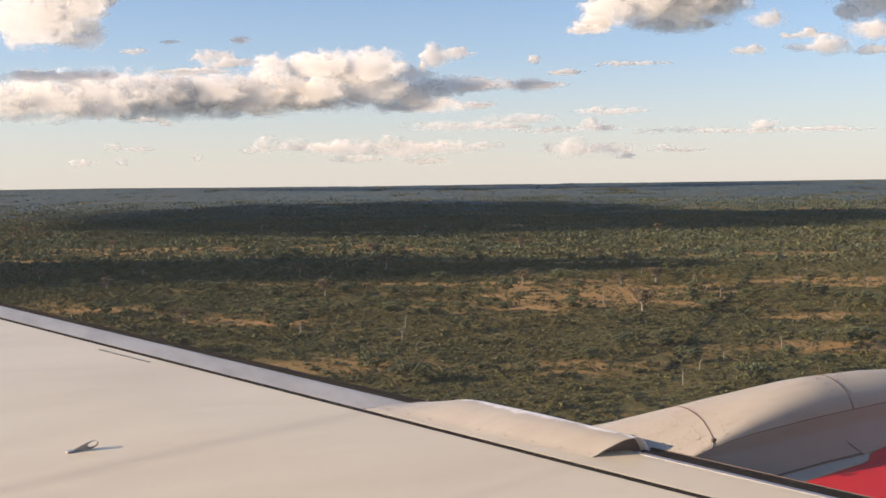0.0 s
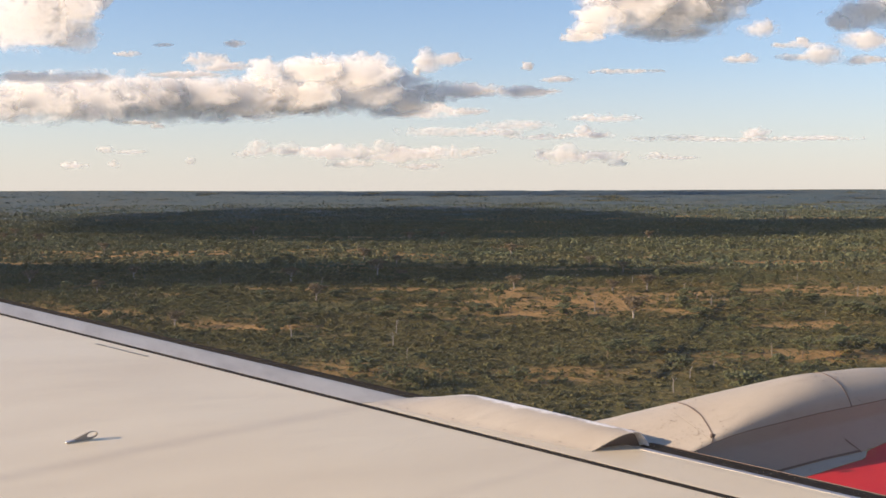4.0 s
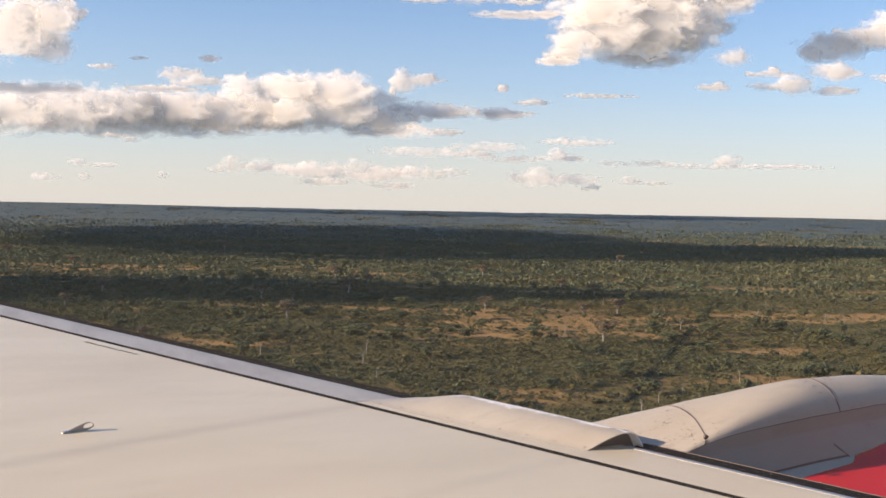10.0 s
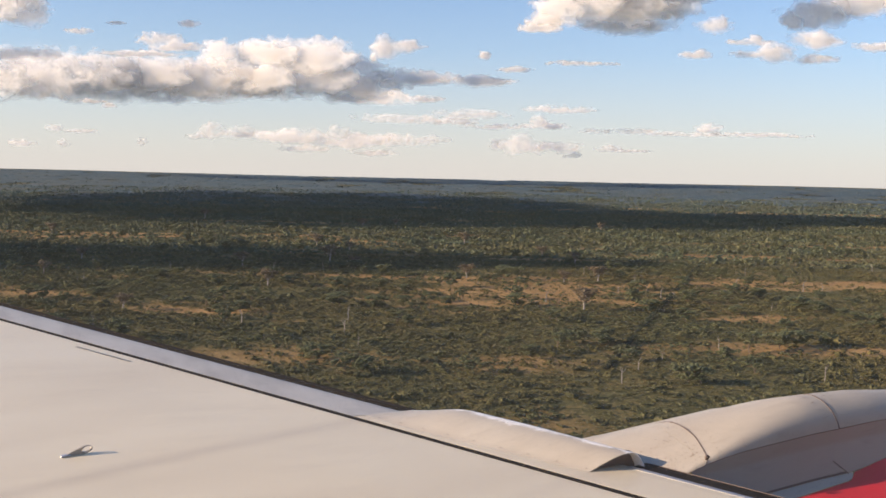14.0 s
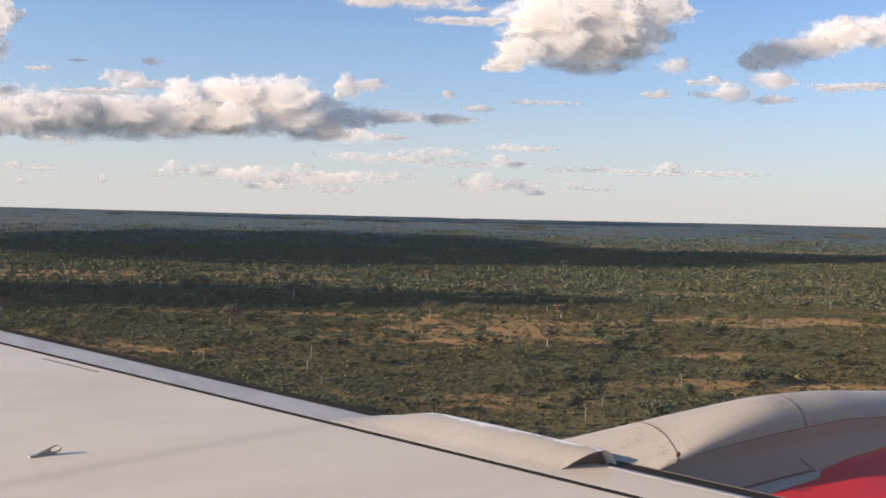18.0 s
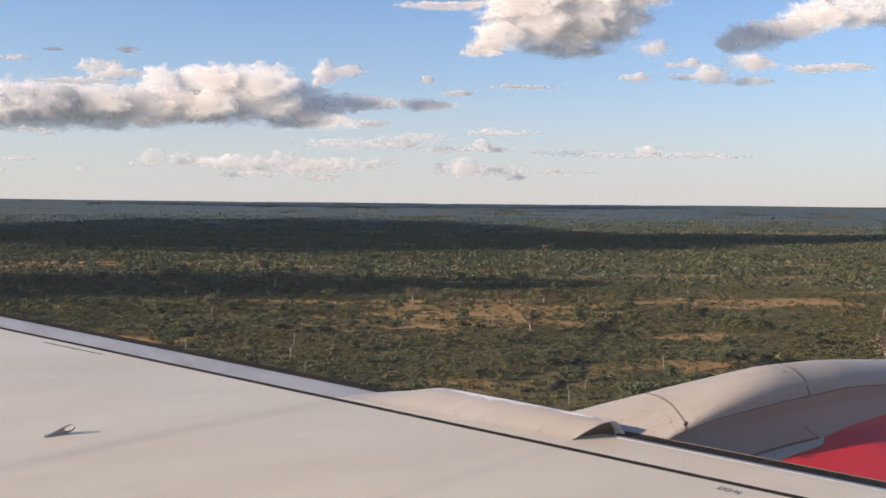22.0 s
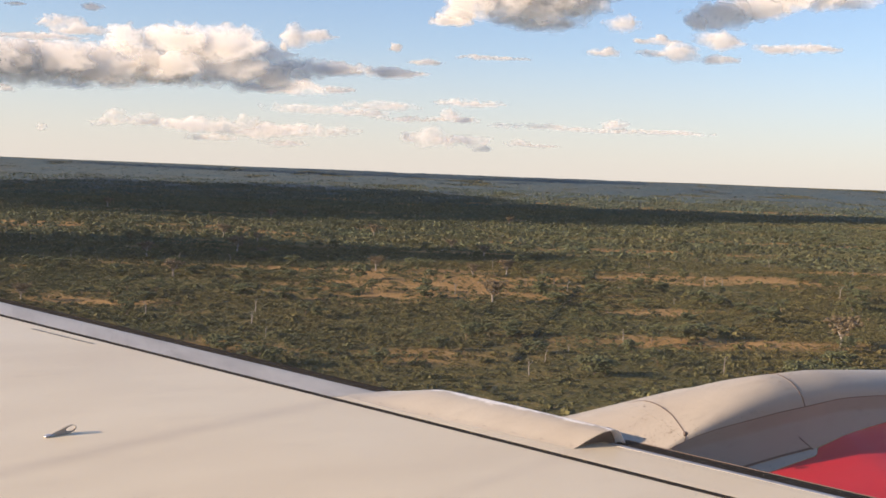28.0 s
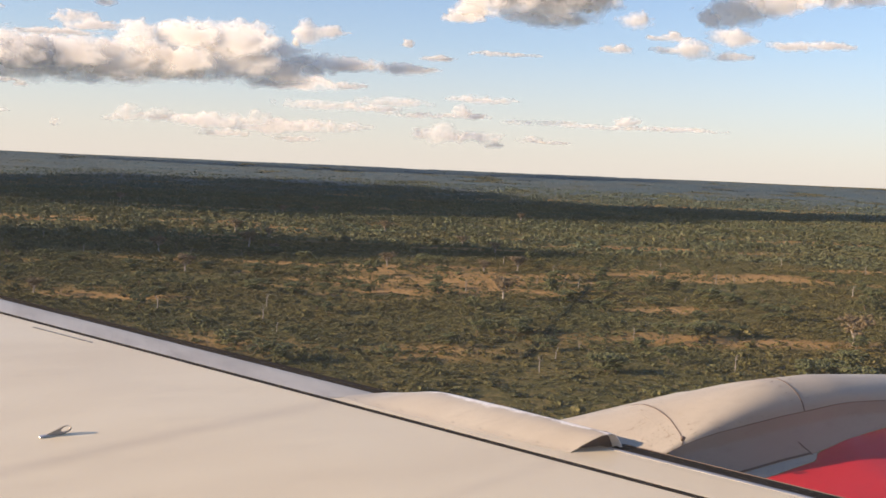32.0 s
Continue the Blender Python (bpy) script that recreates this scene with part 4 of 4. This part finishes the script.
# ---- plants ----
def scatter(count, r0, r1, seed, keep):
    rng = np.random.default_rng(seed)
    r = np.sqrt(rng.uniform(r0 * r0, r1 * r1, count))
    t = np.radians(rng.uniform(-32, 32, count))
    x, y = r * np.sin(t), r * np.cos(t)
    ok = rng.random(count) > openness(x, y) * keep
    thick = fbm(np.stack([x / 60, y / 60, 0 * x], -1), 2, 21)
    ok &= rng.random(count) < np.clip(thick * 3.2 - 0.6, 0.38, 1)
    return x[ok], y[ok], rng


def bushes(name, label, x, y, size, variants, rng, mat, smooth=False, flat=1.0):
    vs, fs, k = [], [], 0
    pick = rng.integers(0, len(variants), len(x))
    z = height(x, y)
    for vi, (V, F) in enumerate(variants):
        s = np.nonzero(pick == vi)[0]
        t = rng.uniform(0, 2 * math.pi, len(s))
        c_, s_ = np.cos(t)[:, None], np.sin(t)[:, None]
        wide = (size[s] * rng.uniform(0.85, 1.3, len(s)))[:, None]
        X = (V[None, :, 0] * c_ - V[None, :, 1] * s_) * wide + x[s][:, None]
        Y = (V[None, :, 0] * s_ + V[None, :, 1] * c_) * wide + y[s][:, None]
        Z = V[None, :, 2] * flat * size[s][:, None] * rng.uniform(0.6, 1.05, (len(s), 1)) + z[s][:, None]
        vs.append(np.stack([X, Y, Z], -1).reshape(-1, 3))
        fs.append((F[None] + (np.arange(len(s)) * len(V))[:, None, None]).reshape(-1, 3) + k)
        k += len(s) * len(V)
    return tagged(new(name, tri_mesh(name, np.concatenate(vs), np.concatenate(fs), mat, smooth=smooth)), label, "bushes", kind="stuff")


def tuft(seed, count, leaf, core=False):
    """A bush of loose leaf sprays round a rough dome, one unit wide, about one high."""
    rng = np.random.default_rng(seed)
    d = rng.normal(0, 1, (count, 3))
    d[:, 2] = np.abs(d[:, 2]) * 0.9 - 0.1
    d /= np.linalg.norm(d, axis=1, keepdims=True)
    lobes = rng.normal(0, 0.2, (4, 3)) * (1, 1, 0.4)
    c = d * rng.uniform(0.25, 0.55, (count, 1)) + lobes[rng.integers(0, 4, count)] + (0, 0, 0.3)
    n_ = d + rng.normal(0, 0.45, (count, 3))
    n_ /= np.linalg.norm(n_, axis=1, keepdims=True)
    u = np.cross(n_, rng.normal(0, 1, (count, 3)))
    u /= np.linalg.norm(u, axis=1, keepdims=True)
    v = np.cross(n_, u)
    size = leaf * rng.uniform(0.6, 1.3, (count, 1))
    V = np.stack([c + u * size, c - u * size * 0.6 + v * size * 0.9, c - u * size * 0.5 - v * size * 0.8], 1).reshape(-1, 3)
    F = np.arange(count * 3).reshape(-1, 3)
    if core:
        P, Q = ICO[9]
        V, F = np.concatenate([V, P * rng.uniform(0.3, 0.5, (6, 1)) + (0, 0, 0.3)]), np.concatenate([F, Q + count * 3])
    return V, F


OCTA = (np.array([(1, 0, 0), (-1, 0, 0), (0, 1, 0), (0, -1, 0), (0, 0, 1), (0, 0, -1)], float),
        np.array([(0, 2, 4), (2, 1, 4), (1, 3, 4), (3, 0, 4), (2, 0, 5), (1, 2, 5), (3, 1, 5), (0, 3, 5)]))
ICO[9] = OCTA
near_v = [tuft(100 + k, 28, 0.24, True) for k in range(10)]
low_v = [tuft(400 + k, 9, 0.36) for k in range(10)]
mid_v = [tuft(200 + k, 9, 0.42) for k in range(10)]
x, y, rng = scatter(38000, 330, 1150, 1, 0.93)
bushes("bushes", "dense green savanna bushes on reddish soil", x, y, rng.lognormal(0.55, 0.45, len(x)).clip(0.8, 4.8), near_v, rng, M_SHRUB, flat=0.85)
x, y, rng = scatter(165000, 330, 1150, 4, 0.93)
bushes("low_scrub", "low olive scrub covering the plain", x, y, rng.lognormal(0.0, 0.4, len(x)).clip(0.55, 2.4), low_v, rng, M_BUSH, flat=0.62)
x, y, rng = scatter(95000, 1150, 2600, 2, 0.85)
bushes("bushes", "green bush woodland in the middle distance", x, y, rng.lognormal(0.95, 0.38, len(x)).clip(1.2, 6.0), mid_v, rng, M_MIDBUSH)
far_v = [tuft(300 + k, 5, 0.55) for k in range(8)]
x, y, rng = scatter(72000, 2500, 3700, 3, 0.9)
bushes("bushes", "olive bush woodland far across the plain, tinted for haze", x, y, rng.lognormal(1.15, 0.35, len(x)).clip(1.6, 6.5), far_v, rng, M_HAZEBUSH)
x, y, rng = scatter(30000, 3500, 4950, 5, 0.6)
bushes("bushes", "olive woodland towards the horizon with haze in its colour", x, y, rng.lognormal(1.45, 0.35, len(x)).clip(2.4, 9), far_v, rng, M_HAZEWOOD, flat=0.6)
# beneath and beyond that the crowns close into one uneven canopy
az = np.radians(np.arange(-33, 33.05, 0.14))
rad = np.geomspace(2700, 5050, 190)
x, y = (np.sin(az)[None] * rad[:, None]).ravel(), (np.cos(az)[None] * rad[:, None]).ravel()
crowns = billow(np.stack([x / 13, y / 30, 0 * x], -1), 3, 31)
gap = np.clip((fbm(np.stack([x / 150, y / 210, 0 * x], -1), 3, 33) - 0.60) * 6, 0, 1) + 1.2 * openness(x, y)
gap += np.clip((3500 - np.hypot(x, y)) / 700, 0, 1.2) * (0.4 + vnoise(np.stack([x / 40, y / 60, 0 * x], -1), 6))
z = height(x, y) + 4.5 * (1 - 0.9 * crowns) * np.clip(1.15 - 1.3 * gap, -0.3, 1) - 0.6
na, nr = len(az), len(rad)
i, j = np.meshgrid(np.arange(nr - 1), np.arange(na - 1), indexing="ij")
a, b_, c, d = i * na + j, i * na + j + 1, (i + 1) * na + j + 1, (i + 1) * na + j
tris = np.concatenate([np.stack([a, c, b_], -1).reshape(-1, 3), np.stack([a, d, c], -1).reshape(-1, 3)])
tagged(new("far_woodland", tri_mesh("far_woodland", np.stack([x, y, z], -1), tris, M_HAZEWOOD)), "woodland tinted blue for haze, closing towards the horizon", "woodland", kind="stuff")

# low dark scrub straight across the plain for a track and its shadow
g = np.random.default_rng(9)
t = np.linspace(0, 1, 1700)
t = t[(vnoise(np.stack([t * 30, 0 * t, 0 * t], -1), 3) > 0.1)]
x, y = 68 + 196 * t + g.normal(0, 0.25, len(t)), 470 + 660 * t + g.normal(0, 0.25, len(t))
bushes("track_line", "straight line of low dark scrub for a track and its shadow", x, y, g.uniform(1.6, 2.3, len(x)), low_v, g, M_TRACKSCRUB)


# single trees: tapered trunk, limbs and a crown of many clumps
def limb(bm, a, b2, r0, r1, seg=6):
    a, b2 = Vector(a), Vector(b2)
    q = (b2 - a).to_track_quat("Z", "Y")
    rings = []
    for p, r in ((a, r0), ((a + b2) / 2 + q @ Vector((r0 * 0.6, 0, 0)), (r0 + r1) / 2), (b2, r1)):
        rings.append([bm.verts.new(p + q @ Vector((r * math.cos(2 * math.pi * k / seg), r * math.sin(2 * math.pi * k / seg), 0))) for k in range(seg)])
    for u, v in zip(rings, rings[1:]):
        for k in range(seg):
            bm.faces.new((u[k], u[(k + 1) % seg], v[(k + 1) % seg], v[k]))
    bm.faces.new(rings[-1])


def tree(name, label, seed, tall, wide, crown, mat_bark, mat_leaf, dead=False):
    rng = random.Random(seed)
    ob = thing(name, label, "tree", Matrix.Identity(4), "savanna trees")
    bm = bmesh.new()
    bare_ = dead and not crown
    fork = tall * (rng.uniform(0.5, 0.62) if bare_ else rng.uniform(0.32, 0.45) if dead else rng.uniform(0.16, 0.26))
    r = tall * (0.032 if bare_ else 0.05 if dead else 0.035)
    limb(bm, (0, 0, -0.3), (rng.uniform(-0.3, 0.3), rng.uniform(-0.3, 0.3), fork), r, r * 0.7, 8)
    tips = []
    for k in range(rng.randint(2, 3) if bare_ else rng.randint(5, 8)):
        t = 2 * math.pi * (k + rng.random() * 0.6) / 6
        q = rng.uniform(0.35, 0.85)
        mid = (wide * 0.25 * q * math.cos(t), wide * 0.25 * q * math.sin(t), fork + (tall - fork) * rng.uniform(0.25, 0.5))
        end = (wide * 0.5 * q * math.cos(t + 0.3), wide * 0.5 * q * math.sin(t + 0.3), fork + (tall - fork) * rng.uniform(0.6, 0.98))
        limb(bm, (0, 0, fork * 0.92), mid, r * 0.55, r * 0.35)
        limb(bm, mid, end, r * 0.35, r * 0.1)
        tips += [mid, end]
        for _ in range(3 if dead else 1):
            e2 = [end[0] + rng.uniform(-1, 1) * wide * 0.16, end[1] + rng.uniform(-1, 1) * wide * 0.16, end[2] + rng.uniform(-0.1, 0.12) * tall]
            limb(bm, [(a + b3) / 2 for a, b3 in zip(mid, end)], e2, r * 0.2, r * 0.05, 4)
            tips.append(e2)
    part("trunk", bm, mat_bark, ob)
    if crown:
        g = np.random.default_rng(seed)
        cs, rs = [], []
        for tip in tips:
            for _ in range(crown):
                cs.append(np.array(tip) + g.normal(0, 1, 3) * np.array([wide * 0.10, wide * 0.10, tall * 0.055]))
                rs.append(np.array([1, 1, 0.6]) * wide * g.uniform(0.035, 0.085))
        v, f = puffs(np.array(cs), rs, 1, 0.6, seed)
        child("crown", tri_mesh("crown", v, f, mat_leaf, smooth=False), ob)
    return ob


kinds = [tree("tree", "broad dark green savanna tree", 1, 7.5, 11, 11, M_BARK, M_CROWN), tree("tree", "rounded green savanna tree", 2, 8.5, 9.5, 11, M_BARK, M_CROWN),
         tree("tree", "flat topped dark green acacia tree", 3, 6.5, 12, 10, M_BARK, M_CROWN), tree("tree", "leafless baobab with a pale trunk and fine brown twigs", 4, 13, 15, 5, M_PALE, M_TWIG, True),
         tree("dead_tree", "bare dead tree with a bleached white trunk", 5, 9, 6, 0, M_PALE, M_TWIG, True), tree("dead_tree", "broken white dead trunk with short limbs", 6, 7, 4, 0, M_PALE, M_TWIG, True)]
rng = random.Random(77)
used = [False] * len(kinds)
for k in range(420):
    d = math.sqrt(rng.uniform(430 ** 2, 2100 ** 2)) if k > 120 else rng.uniform(440, 1000)
    t = radians(rng.uniform(-29, 29))
    which = rng.choices(range(6), (5, 5, 4, 1.0, 1.2, 1.0))[0]
    x_, y_ = d * math.sin(t), d * math.cos(t)
    m = pose(x_, y_, float(height(np.array([x_]), np.array([y_]))[0]), 0, 0, rng.uniform(0, 360)) @ Matrix.Scale(rng.uniform(0.75, 1.25), 4)
    if used[which]:
        o = copy_thing(kinds[which], m)
        o.scale = m.to_scale()
    else:
        kinds[which].matrix_world = m
        used[which] = True
